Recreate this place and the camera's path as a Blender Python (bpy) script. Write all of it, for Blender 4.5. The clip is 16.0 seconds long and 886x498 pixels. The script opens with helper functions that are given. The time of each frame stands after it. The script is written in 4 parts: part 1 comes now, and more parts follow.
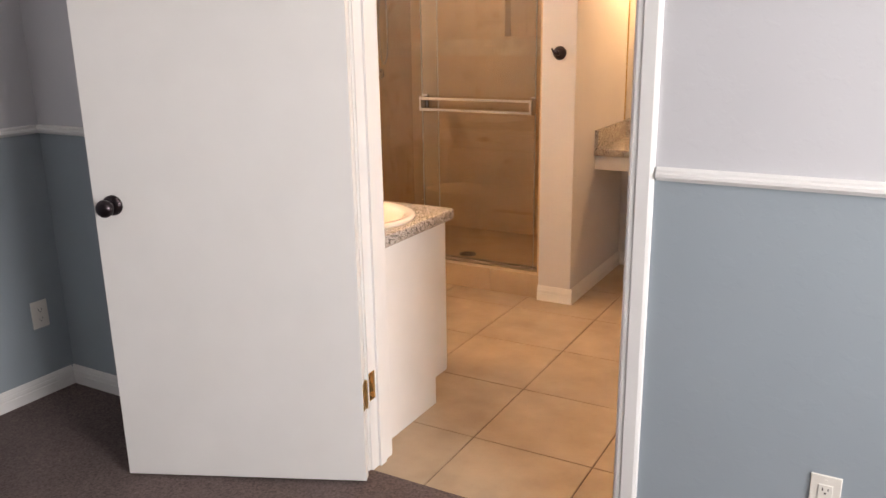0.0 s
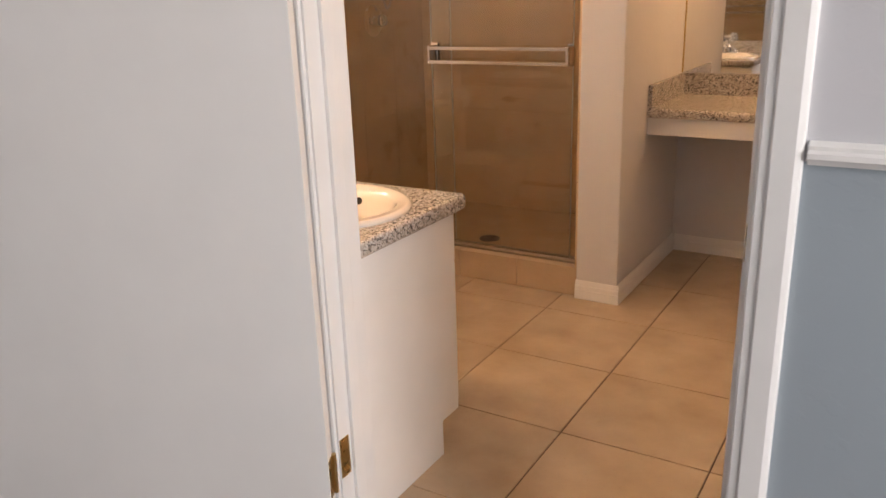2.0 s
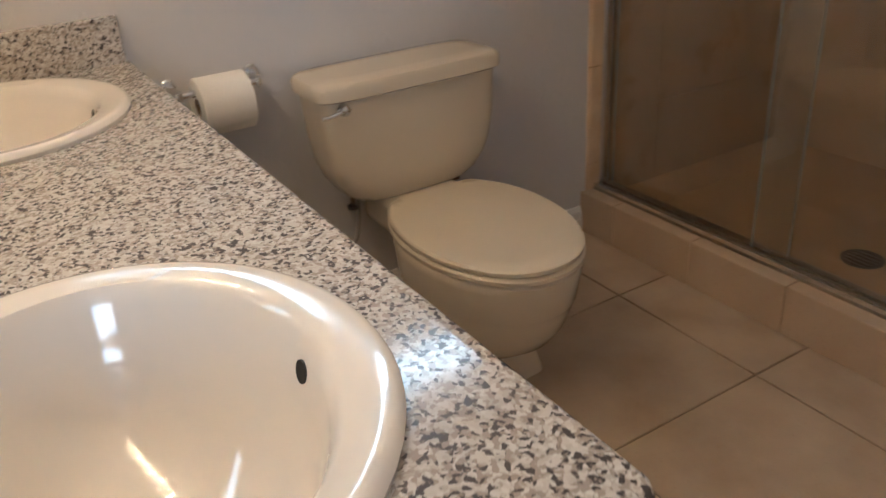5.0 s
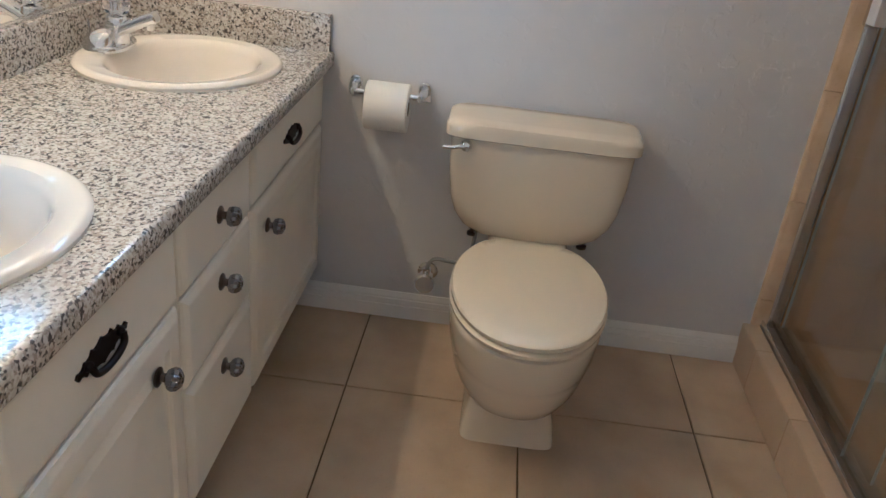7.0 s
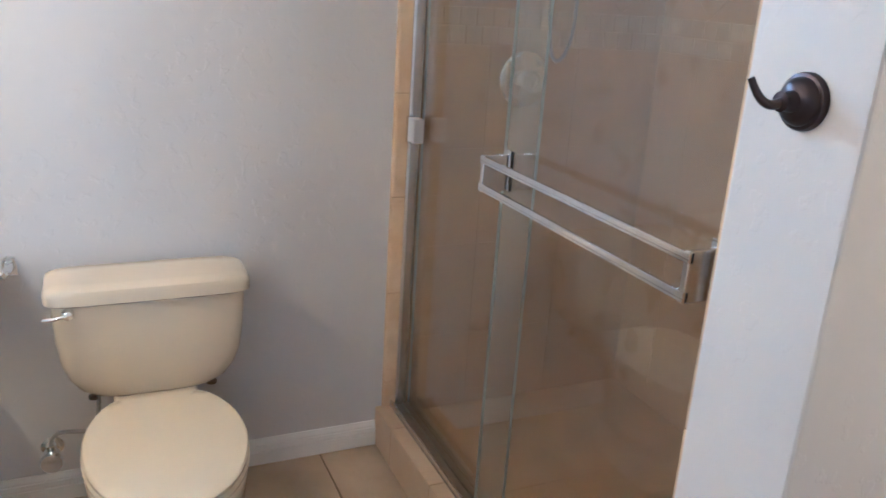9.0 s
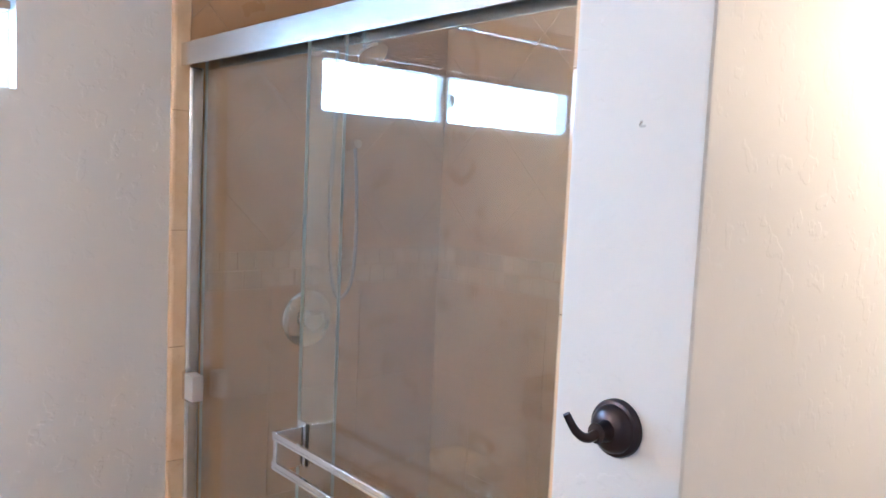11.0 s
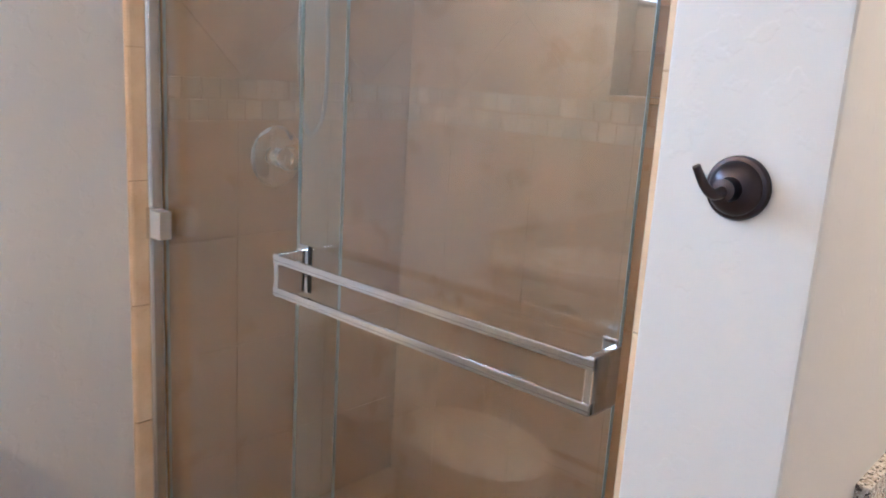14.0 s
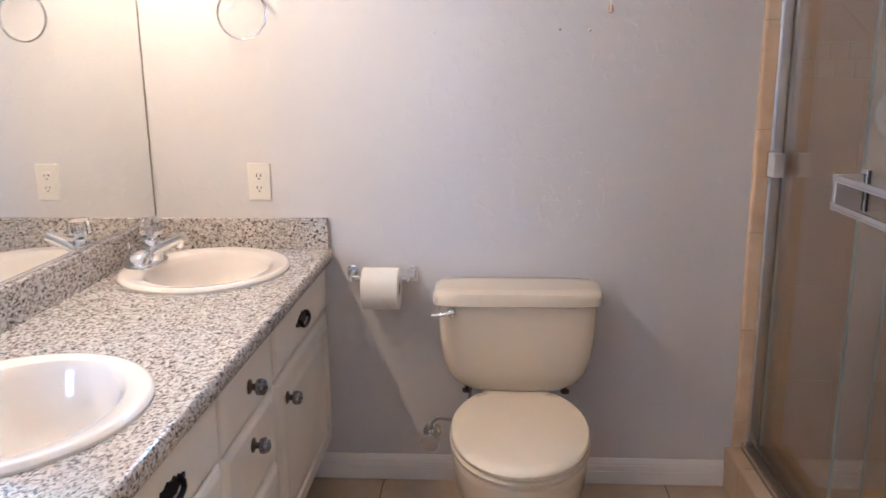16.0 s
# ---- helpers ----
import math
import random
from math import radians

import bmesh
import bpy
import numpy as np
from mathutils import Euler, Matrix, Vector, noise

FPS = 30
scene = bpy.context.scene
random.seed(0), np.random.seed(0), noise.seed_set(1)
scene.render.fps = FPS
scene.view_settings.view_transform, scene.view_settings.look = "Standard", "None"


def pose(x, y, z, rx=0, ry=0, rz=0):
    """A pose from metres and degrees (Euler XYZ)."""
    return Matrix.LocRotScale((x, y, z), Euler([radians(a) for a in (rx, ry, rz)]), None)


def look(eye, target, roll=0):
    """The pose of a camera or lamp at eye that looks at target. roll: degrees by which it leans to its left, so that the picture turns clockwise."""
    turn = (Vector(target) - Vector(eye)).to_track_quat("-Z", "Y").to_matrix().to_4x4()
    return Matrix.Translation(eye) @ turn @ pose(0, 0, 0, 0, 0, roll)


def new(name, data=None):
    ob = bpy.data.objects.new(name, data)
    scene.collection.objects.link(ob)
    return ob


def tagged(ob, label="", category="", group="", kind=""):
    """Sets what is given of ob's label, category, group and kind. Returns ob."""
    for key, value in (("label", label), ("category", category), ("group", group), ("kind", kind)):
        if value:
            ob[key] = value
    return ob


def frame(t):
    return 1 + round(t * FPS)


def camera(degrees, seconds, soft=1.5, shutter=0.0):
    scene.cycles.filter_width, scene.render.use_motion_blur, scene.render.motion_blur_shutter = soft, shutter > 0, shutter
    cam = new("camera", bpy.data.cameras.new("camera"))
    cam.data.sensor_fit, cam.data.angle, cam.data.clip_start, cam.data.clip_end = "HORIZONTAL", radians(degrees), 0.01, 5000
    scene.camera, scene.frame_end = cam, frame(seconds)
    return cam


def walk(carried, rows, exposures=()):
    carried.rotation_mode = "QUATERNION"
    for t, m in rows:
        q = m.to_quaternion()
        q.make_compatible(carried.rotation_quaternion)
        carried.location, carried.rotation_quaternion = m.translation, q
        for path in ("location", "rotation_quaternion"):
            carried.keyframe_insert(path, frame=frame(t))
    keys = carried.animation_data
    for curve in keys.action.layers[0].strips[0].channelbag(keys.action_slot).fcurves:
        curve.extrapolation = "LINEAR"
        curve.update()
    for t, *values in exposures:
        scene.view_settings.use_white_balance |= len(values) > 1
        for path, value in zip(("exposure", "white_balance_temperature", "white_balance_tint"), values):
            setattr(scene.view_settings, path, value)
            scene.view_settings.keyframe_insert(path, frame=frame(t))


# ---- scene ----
cam = camera(58.3, 16.0, shutter=0.25)
PATH = [
    (0, (2.964, -1.147, 1.457), (2.017, 0.532, 0.923), -0.9),
    (0.5, (2.972, -1.074, 1.449), (2.049, 0.616, 0.912), -1.3),
    (1, (2.896, -0.897, 1.403), (1.971, 0.791, 0.861), -1.8),
    (1.5, (2.727, -0.668, 1.385), (1.795, 1.003, 0.803), -1.7),
    (2, (2.6, -0.385, 1.337), (1.606, 1.234, 0.714), -1.9),
    (2.5, (2.5, -0.108, 1.298), (1.46, 1.461, 0.622), -2.7),
    (3, (2.376, 0.166, 1.279), (1.342, 1.706, 0.532), -1.8),
    (3.5, (2.19, 0.499, 1.197), (1.054, 1.958, 0.435), -1.6),
    (3.7, (2.163, 0.598, 1.174), (0.915, 1.958, 0.405), -3.9),
    (4, (2.07, 0.789, 1.135), (0.654, 1.924, 0.295), -5.7),
    (4.2, (2.017, 0.873, 1.123), (0.556, 1.923, 0.249), -6.6),
    (4.5, (1.946, 0.982, 1.14), (0.487, 2.016, 0.244), -4.7),
    (4.7, (1.851, 1.098, 1.15), (0.388, 2.123, 0.249), -4.0),
    (5, (1.774, 1.222, 1.154), (0.235, 2.112, 0.237), -4.0),
    (5.2, (1.75, 1.313, 1.191), (0.162, 2.0, 0.188), -3.0),
    (7.3, (2.151, 1.976, 1.276), (0.351, 1.876, 0.41), 6.4),
    (7.5, (2.191, 1.971, 1.285), (0.374, 1.982, 0.45), 7.3),
    (8, (2.23, 1.947, 1.325), (0.391, 2.235, 0.594), 8.0),
    (8.5, (2.199, 1.918, 1.421), (0.379, 2.467, 0.798), 5.3),
    (9, (2.151, 1.978, 1.431), (0.425, 2.773, 0.809), 3.7),
    (9.5, (2.106, 1.988, 1.472), (0.419, 2.92, 0.939), 2.7),
    (10, (2.091, 2.006, 1.544), (0.412, 3.044, 1.22), 1.6),
    (10.2, (2.098, 1.978, 1.57), (0.439, 3.07, 1.337), 1.8),
    (12.3, (1.713, 2.034, 1.627), (0.445, 3.569, 1.43), 3.9),
    (12.5, (1.681, 2.03, 1.592), (0.43, 3.582, 1.426), 3.5),
    (13, (1.676, 1.998, 1.533), (0.439, 3.552, 1.302), 4.2),
    (13.5, (1.723, 1.963, 1.481), (0.482, 3.491, 1.126), 3.7),
    (14, (1.799, 1.924, 1.43), (0.484, 3.367, 1.0), 3.5),
    (14.5, (1.925, 1.865, 1.405), (0.359, 3.028, 0.961), 3.2),
    (15, (2.11, 1.956, 1.364), (0.233, 2.486, 0.922), 1.0),
    (15.5, (2.256, 2.017, 1.325), (0.305, 2.093, 0.889), -1.1),
    (16, (2.392, 2.019, 1.322), (0.446, 1.895, 0.88), -0.6),
]
walk(cam, [(t, look(eye, target, roll)) for t, eye, target, roll in PATH],
     exposures=[(0.0, 0.25, 6800, 10), (0.5, 0.03, 6800, 10), (1.5, -0.08, 6800, 10), (3.0, -0.28, 6700, 10), (4.3, -0.53, 5950, 10), (5.2, -0.66, 4520, -6), (7.3, -0.08, 4060, -8), (8.4, 0.29, 3960, -8), (9.5, 0.45, 4010, -5), (10.2, 0.56, 4020, -5), (12.5, 0.50, 4150, 1), (14.0, 0.52, 4110, -4), (15.0, 0.72, 4130, -5), (16.0, 0.18, 4180, 2)])

# ---- world, lights ----
world = bpy.data.worlds.new("sky")
scene.world = world
world.use_nodes = True
sky = world.node_tree.nodes.new("ShaderNodeTexSky")
sky.sky_type = "NISHITA"
sky.sun_disc = False
sky.sun_elevation = radians(48)
sky.sun_rotation = radians(160)
world.node_tree.links.new(sky.outputs[0], world.node_tree.nodes["Background"].inputs[0])
world.node_tree.nodes["Background"].inputs[1].default_value = 0.12

sun = new("sun", bpy.data.lights.new("sun", "SUN"))
sun.data.energy, sun.data.angle, sun.data.color = 3.0, radians(0.5), (1.0, 0.95, 0.88)
sun.rotation_euler = (radians(42), 0, radians(20))

day = new("bedroom_window_light", bpy.data.lights.new("bedroom_window_light", "AREA"))
day.data.shape, day.data.size, day.data.size_y, day.data.energy = "RECTANGLE", 1.4, 1.25, 108
day.data.color = (1.0, 0.97, 0.98)
day.matrix_world = look((5.24, -0.55, 1.5), (0.0, -0.55, 1.5))

win_sky = new("toilet_window_light", bpy.data.lights.new("toilet_window_light", "AREA"))
win_sky.data.shape, win_sky.data.size, win_sky.data.size_y, win_sky.data.energy = "RECTANGLE", 1.12, 0.34, 24
win_sky.data.color = (0.96, 0.98, 1.0)
win_sky.matrix_world = look((-0.135, 1.84, 1.96), (1.0, 1.84, 1.96))

FILAMENT_POWER = 915.0
BULB_COLOUR = (1.0, 0.565, 0.26, 1)


# ---- materials ----
def material(name):
    m = bpy.data.materials.new(name)
    m.use_nodes = True
    nt = m.node_tree
    return m, nt, nt.nodes["Principled BSDF"]


def node(nt, kind, **values):
    n = nt.nodes.new(kind)
    for key, value in values.items():
        n.inputs[key.replace("_", " ")].default_value = value
    return n


def ramp(nt, source, stops, mode="LINEAR"):
    r = nt.nodes.new("ShaderNodeValToRGB")
    r.color_ramp.interpolation = mode
    el = r.color_ramp.elements
    el[0].position, el[0].color = stops[0][0], (*stops[0][1], 1)
    el[1].position, el[1].color = stops[-1][0], (*stops[-1][1], 1)
    for at, col in stops[1:-1]:
        e = el.new(at)
        e.color = (*col, 1)
    nt.links.new(source, r.inputs[0])
    return r.outputs[0]


def mixed(nt, fac, a, b, mode="MIX"):
    m = nt.nodes.new("ShaderNodeMix")
    m.data_type, m.blend_type = "RGBA", mode
    for sock, val in ((m.inputs[0], fac), (m.inputs[6], a), (m.inputs[7], b)):
        if hasattr(val, "links"):
            nt.links.new(val, sock)
        else:
            sock.default_value = val
    return m.outputs[2]


def bump(nt, bsdf, height, strength, distance):
    b = nt.nodes.new("ShaderNodeBump")
    b.inputs["Strength"].default_value, b.inputs["Distance"].default_value = strength, distance
    nt.links.new(height, b.inputs["Height"])
    nt.links.new(b.outputs[0], bsdf.inputs["Normal"])


def noise_tex(nt, scale, detail=3.0, vector=None):
    n = node(nt, "ShaderNodeTexNoise", Scale=scale, Detail=detail)
    if vector is not None:
        nt.links.new(vector, n.inputs["Vector"])
    return n.outputs["Fac"]


def wall_paint(name, colour, relief=0.2, rough=0.62):
    """Rolled wall paint over a knockdown-textured plasterboard."""
    m, nt, bsdf = material(name)
    geo = nt.nodes.new("ShaderNodeNewGeometry").outputs["Position"]
    tone = ramp(nt, noise_tex(nt, 1.3, 4, geo), [(0.3, tuple(c * 0.95 for c in colour)), (0.7, tuple(min(1, c * 1.03) for c in colour))])
    nt.links.new(tone, bsdf.inputs["Base Color"])
    bsdf.inputs["Roughness"].default_value = rough
    blobs = ramp(nt, noise_tex(nt, 27, 3, geo), [(0.57, (0, 0, 0)), (0.62, (1, 1, 1))])
    fine = noise_tex(nt, 260, 2, geo)
    both = nt.nodes.new("ShaderNodeMath")
    both.operation = "MULTIPLY_ADD"
    nt.links.new(fine, both.inputs[0])
    both.inputs[1].default_value = 0.22
    nt.links.new(blobs, both.inputs[2])
    bump(nt, bsdf, both.outputs[0], relief, 0.0016)
    return m


def paint(name, colour, rough=0.4, wear=0.05, relief=0.1):
    """Brushed enamel on wood trim or doors."""
    m, nt, bsdf = material(name)
    geo = nt.nodes.new("ShaderNodeNewGeometry").outputs["Position"]
    tone = ramp(nt, noise_tex(nt, 6, 5, geo), [(0.3, tuple(c * (1 - wear) for c in colour)), (0.65, colour)])
    nt.links.new(tone, bsdf.inputs["Base Color"])
    r = ramp(nt, noise_tex(nt, 14, 3, geo), [(0.3, (rough * 0.85,) * 3), (0.7, (min(1, rough * 1.2),) * 3)])
    nt.links.new(r, bsdf.inputs["Roughness"])
    bump(nt, bsdf, noise_tex(nt, 180, 3, geo), relief, 0.0006)
    return m


def metal(name, colour, rough, spread=0.02):
    m, nt, bsdf = material(name)
    geo = nt.nodes.new("ShaderNodeNewGeometry").outputs["Position"]
    bsdf.inputs["Metallic"].default_value = 1
    bsdf.inputs["Base Color"].default_value = (*colour, 1)
    r = ramp(nt, noise_tex(nt, 40, 3, geo), [(0.3, (max(0.02, rough - spread),) * 3), (0.7, (rough + spread,) * 3)])
    nt.links.new(r, bsdf.inputs["Roughness"])
    return m


def ceramic_tile(name, dark, light, rough=0.35, per_piece=0.10, scale=5.0):
    """Glazed stone-look tile: cloudy tone, its own shade on each piece."""
    m, nt, bsdf = material(name)
    geo = nt.nodes.new("ShaderNodeNewGeometry").outputs["Position"]
    tone = ramp(nt, noise_tex(nt, scale, 6, geo), [(0.3, dark), (0.72, light)])
    info = nt.nodes.new("ShaderNodeObjectInfo").outputs["Random"]
    shade = ramp(nt, info, [(0, (1 - per_piece,) * 3), (1, (1.0,) * 3)])
    tone = mixed(nt, 1.0, tone, shade, "MULTIPLY")
    specks = ramp(nt, noise_tex(nt, 120, 2, geo), [(0.62, (1, 1, 1)), (0.75, (0.86, 0.82, 0.78))])
    tone = mixed(nt, 0.6, tone, specks, "MULTIPLY")
    nt.links.new(tone, bsdf.inputs["Base Color"])
    r = ramp(nt, noise_tex(nt, 9, 4, geo), [(0.3, (rough * 0.8,) * 3), (0.7, (rough * 1.3,) * 3)])
    nt.links.new(r, bsdf.inputs["Roughness"])
    bump(nt, bsdf, noise_tex(nt, 30, 5, geo), 0.12, 0.001)
    return m


def granite(name):
    """Polished speckled granite: pale feldspar, grey quartz, black mica."""
    m, nt, bsdf = material(name)
    geo = nt.nodes.new("ShaderNodeNewGeometry").outputs["Position"]
    warp = node(nt, "ShaderNodeTexNoise", Scale=120.0, Detail=3.0)
    nt.links.new(geo, warp.inputs["Vector"])
    add = nt.nodes.new("ShaderNodeMixRGB")
    add.blend_type, add.inputs[0].default_value = "LINEAR_LIGHT", 0.0045
    nt.links.new(geo, add.inputs[1])
    nt.links.new(warp.outputs["Color"], add.inputs[2])
    vor = node(nt, "ShaderNodeTexVoronoi", Scale=185.0)
    nt.links.new(add.outputs[0], vor.inputs["Vector"])
    pale = ramp(nt, vor.outputs["Color"], [(0.0, (0.43, 0.395, 0.355)), (0.35, (0.555, 0.525, 0.495)), (0.8, (0.66, 0.64, 0.615)), (1.0, (0.46, 0.41, 0.36))])
    vor2 = node(nt, "ShaderNodeTexVoronoi", Scale=228.0)
    nt.links.new(add.outputs[0], vor2.inputs["Vector"])
    cluster = noise_tex(nt, 95, 3, geo)
    sep = nt.nodes.new("ShaderNodeSeparateColor")
    nt.links.new(vor2.outputs["Color"], sep.inputs[0])
    drift = nt.nodes.new("ShaderNodeMath")
    drift.operation, drift.inputs[1].default_value = "MULTIPLY_ADD", 0.75
    nt.links.new(cluster, drift.inputs[0])
    nt.links.new(sep.outputs[0], drift.inputs[2])
    dark_fac = ramp(nt, drift.outputs[0], [(0.555, (1, 1, 1)), (0.605, (0, 0, 0))])
    mid_fac = ramp(nt, drift.outputs[0], [(0.80, (1, 1, 1)), (0.92, (0, 0, 0))])
    tone = mixed(nt, mid_fac, pale, (0.37, 0.325, 0.285, 1))
    tone = mixed(nt, dark_fac, tone, (0.085, 0.075, 0.075, 1))
    nt.links.new(tone, bsdf.inputs["Base Color"])
    gloss = ramp(nt, drift.outputs[0], [(0.5, (0.20,) * 3), (0.9, (0.10,) * 3)])
    nt.links.new(gloss, bsdf.inputs["Roughness"])
    bump(nt, bsdf, noise_tex(nt, 150, 3, geo), 0.10, 0.0004)
    return m


def carpet_material():
    m, nt, bsdf = material("brown cut-pile carpet")
    geo = nt.nodes.new("ShaderNodeNewGeometry").outputs["Position"]
    tone = ramp(nt, noise_tex(nt, 130, 3, geo), [(0.3, (0.085, 0.058, 0.054)), (0.7, (0.20, 0.145, 0.135))])
    large = ramp(nt, noise_tex(nt, 2.2, 4, geo), [(0.35, (0.82, 0.82, 0.82)), (0.65, (1.1, 1.1, 1.1))])
    nt.links.new(mixed(nt, 1.0, tone, large, "MULTIPLY"), bsdf.inputs["Base Color"])
    bsdf.inputs["Roughness"].default_value = 0.95
    bump(nt, bsdf, noise_tex(nt, 320, 2, geo), 0.9, 0.004)
    return m


def clear_glass(name, tint, film=0.0):
    """Thin pane: what is behind it through a tint, and a clear reflection that grows towards grazing."""
    m = bpy.data.materials.new(name)
    m.use_nodes = True
    nt = m.node_tree
    nt.nodes.remove(nt.nodes["Principled BSDF"])
    out = nt.nodes["Material Output"]
    clear = nt.nodes.new("ShaderNodeBsdfTransparent")
    clear.inputs[0].default_value = (*tint, 1)
    gloss = nt.nodes.new("ShaderNodeBsdfGlossy")
    gloss.inputs["Roughness"].default_value = 0.0
    haze = nt.nodes.new("ShaderNodeBsdfDiffuse")
    haze.inputs[0].default_value = (0.55, 0.52, 0.47, 1)
    geo = nt.nodes.new("ShaderNodeNewGeometry").outputs["Position"]
    spots = ramp(nt, noise_tex(nt, 7, 6, geo), [(0.35, (film * 0.4,) * 3), (0.75, (film,) * 3)])
    a = nt.nodes.new("ShaderNodeMixShader")
    nt.links.new(spots, a.inputs[0])
    nt.links.new(clear.outputs[0], a.inputs[1])
    nt.links.new(haze.outputs[0], a.inputs[2])
    lw = nt.nodes.new("ShaderNodeLayerWeight")
    lw.inputs["Blend"].default_value = 0.5
    rise = nt.nodes.new("ShaderNodeMath")
    rise.operation, rise.inputs[1].default_value = "POWER", 4.5
    nt.links.new(lw.outputs["Facing"], rise.inputs[0])
    fres = nt.nodes.new("ShaderNodeMath")
    fres.operation, fres.inputs[1].default_value, fres.inputs[2].default_value = "MULTIPLY_ADD", 0.92, 0.074
    nt.links.new(rise.outputs[0], fres.inputs[0])
    b = nt.nodes.new("ShaderNodeMixShader")
    nt.links.new(fres.outputs[0], b.inputs[0])
    nt.links.new(a.outputs[0], b.inputs[1])
    nt.links.new(gloss.outputs[0], b.inputs[2])
    nt.links.new(b.outputs[0], out.inputs[0])
    return m


def emitter(name, colour, power):
    m, nt, bsdf = material(name)
    bsdf.inputs["Base Color"].default_value = (0.9, 0.88, 0.82, 1)
    bsdf.inputs["Emission Color"].default_value = colour
    bsdf.inputs["Emission Strength"].default_value = power
    bsdf.inputs["Roughness"].default_value = 0.15
    return m


def porcelain(name, colour, rough=0.1):
    m, nt, bsdf = material(name)
    geo = nt.nodes.new("ShaderNodeNewGeometry").outputs["Position"]
    tone = ramp(nt, noise_tex(nt, 4, 3, geo), [(0.3, tuple(c * 0.97 for c in colour)), (0.7, colour)])
    nt.links.new(tone, bsdf.inputs["Base Color"])
    bsdf.inputs["Roughness"].default_value = rough
    bsdf.inputs["Coat Weight"].default_value = 0.5
    bsdf.inputs["Coat Roughness"].default_value = 0.04
    bump(nt, bsdf, noise_tex(nt, 25, 2, geo), 0.02, 0.001)
    return m


GREY_WALL = wall_paint("pale grey wall paint", (0.63, 0.615, 0.625), 0.24)
BLUE_WALL = wall_paint("blue-grey dado paint", (0.315, 0.365, 0.405), 0.12)
UPPER_WALL = wall_paint("light grey wall paint", (0.60, 0.60, 0.63), 0.12)
CEILING_PAINT = wall_paint("white ceiling paint", (0.82, 0.81, 0.79), 0.5, 0.8)
WHITE_TRIM = paint("white trim enamel", (0.82, 0.81, 0.80), 0.38)
DOOR_PAINT = paint("white door enamel", (0.80, 0.78, 0.76), 0.45, 0.03)
CABINET_PAINT = paint("cream cabinet enamel", (0.80, 0.76, 0.68), 0.35, 0.06)
FLOOR_TILE = ceramic_tile("beige floor tile", (0.40, 0.30, 0.203), (0.55, 0.435, 0.312), 0.36, 0.09, 5.0)
FLOOR_GROUT = paint("brown floor grout", (0.14, 0.095, 0.065), 0.9, 0.3, 0.6)
SHOWER_TILE = ceramic_tile("tan shower wall tile", (0.475, 0.315, 0.175), (0.535, 0.365, 0.217), 0.3, 0.05, 5.0)
MOSAIC_TILE = ceramic_tile("tumbled stone mosaic", (0.50, 0.36, 0.225), (0.62, 0.475, 0.32), 0.45, 0.18, 9.0)
TRIM_TILE = ceramic_tile("honey bullnose tile", (0.60, 0.43, 0.27), (0.74, 0.58, 0.40), 0.14, 0.06, 12.0)
CURB_TILE = ceramic_tile("tan curb tile", (0.46, 0.34, 0.225), (0.54, 0.415, 0.29), 0.36, 0.06, 5.0)
SHOWER_GROUT = paint("pale shower grout", (0.50, 0.357, 0.217), 0.85, 0.15, 0.5)
PAN = ceramic_tile("tan shower floor", (0.45, 0.28, 0.14), (0.51, 0.33, 0.175), 0.35, 0.05, 10.0)
GRANITE = granite("speckled grey granite")
CARPET = carpet_material()
GLASS = clear_glass("shower glass", (0.97, 0.97, 0.945), 0.095)
GLASS_EDGE, _nt, _b = material("polished glass edge")
_b.inputs["Base Color"].default_value, _b.inputs["Roughness"].default_value, _b.inputs["Transmission Weight"].default_value = (0.42, 0.50, 0.49, 1), 0.3, 0.5
PANE = clear_glass("window glass", (0.97, 0.98, 0.97), 0.01)
CHROME = metal("chrome", (0.83, 0.84, 0.86), 0.08, 0.02)
DULL_TRACK = metal("dull stained aluminium", (0.36, 0.31, 0.26), 0.38, 0.06)
ALUMINIUM = metal("satin aluminium", (0.70, 0.71, 0.73), 0.24)
POLISHED = metal("polished aluminium", (0.80, 0.80, 0.82), 0.15, 0.04)
BRIGHT_CLIP = metal("bright satin clip", (0.88, 0.88, 0.90), 0.32, 0.04)
BRONZE = metal("oil-rubbed bronze", (0.055, 0.045, 0.05), 0.30)
BLACK_IRON = metal("black iron", (0.035, 0.028, 0.028), 0.45)
DARK_BASE = metal("dark bronze knob base", (0.16, 0.13, 0.115), 0.35)
BRASS = metal("worn brass", (0.62, 0.45, 0.20), 0.28)
MIRROR = metal("silvered mirror", (0.90, 0.91, 0.90), 0.012, 0.004)
SMOKED = metal("dark faceted chrome", (0.27, 0.27, 0.30), 0.08)
MIRROR_EDGE = paint("greyed mirror edge", (0.16, 0.145, 0.12), 0.4)
# Board colour taken darker so the gaps between cabinet fronts read as shadow.
GAP_SHADE_BOARD = paint("raw brown particle board darkened as gap shade", (0.16, 0.11, 0.07), 0.8, 0.2)
# Near-black: painted shade of small holes, and the black rubber gasket.
DARK = paint("near-black hole shade and rubber", (0.02, 0.018, 0.016), 0.8)
SINK_CREAM = porcelain("cream sink porcelain", (0.84, 0.79, 0.73))
BONE = porcelain("bone toilet porcelain", (0.70, 0.62, 0.49), 0.12)
SEAT_BONE = porcelain("bone seat plastic", (0.72, 0.64, 0.50), 0.25)
PLASTIC = porcelain("ivory plastic", (0.78, 0.75, 0.69), 0.3)
PAPER = paint("white tissue paper", (0.86, 0.84, 0.81), 0.95, 0.02, 0.8)
CARD = paint("brown card core", (0.28, 0.20, 0.13), 0.9)
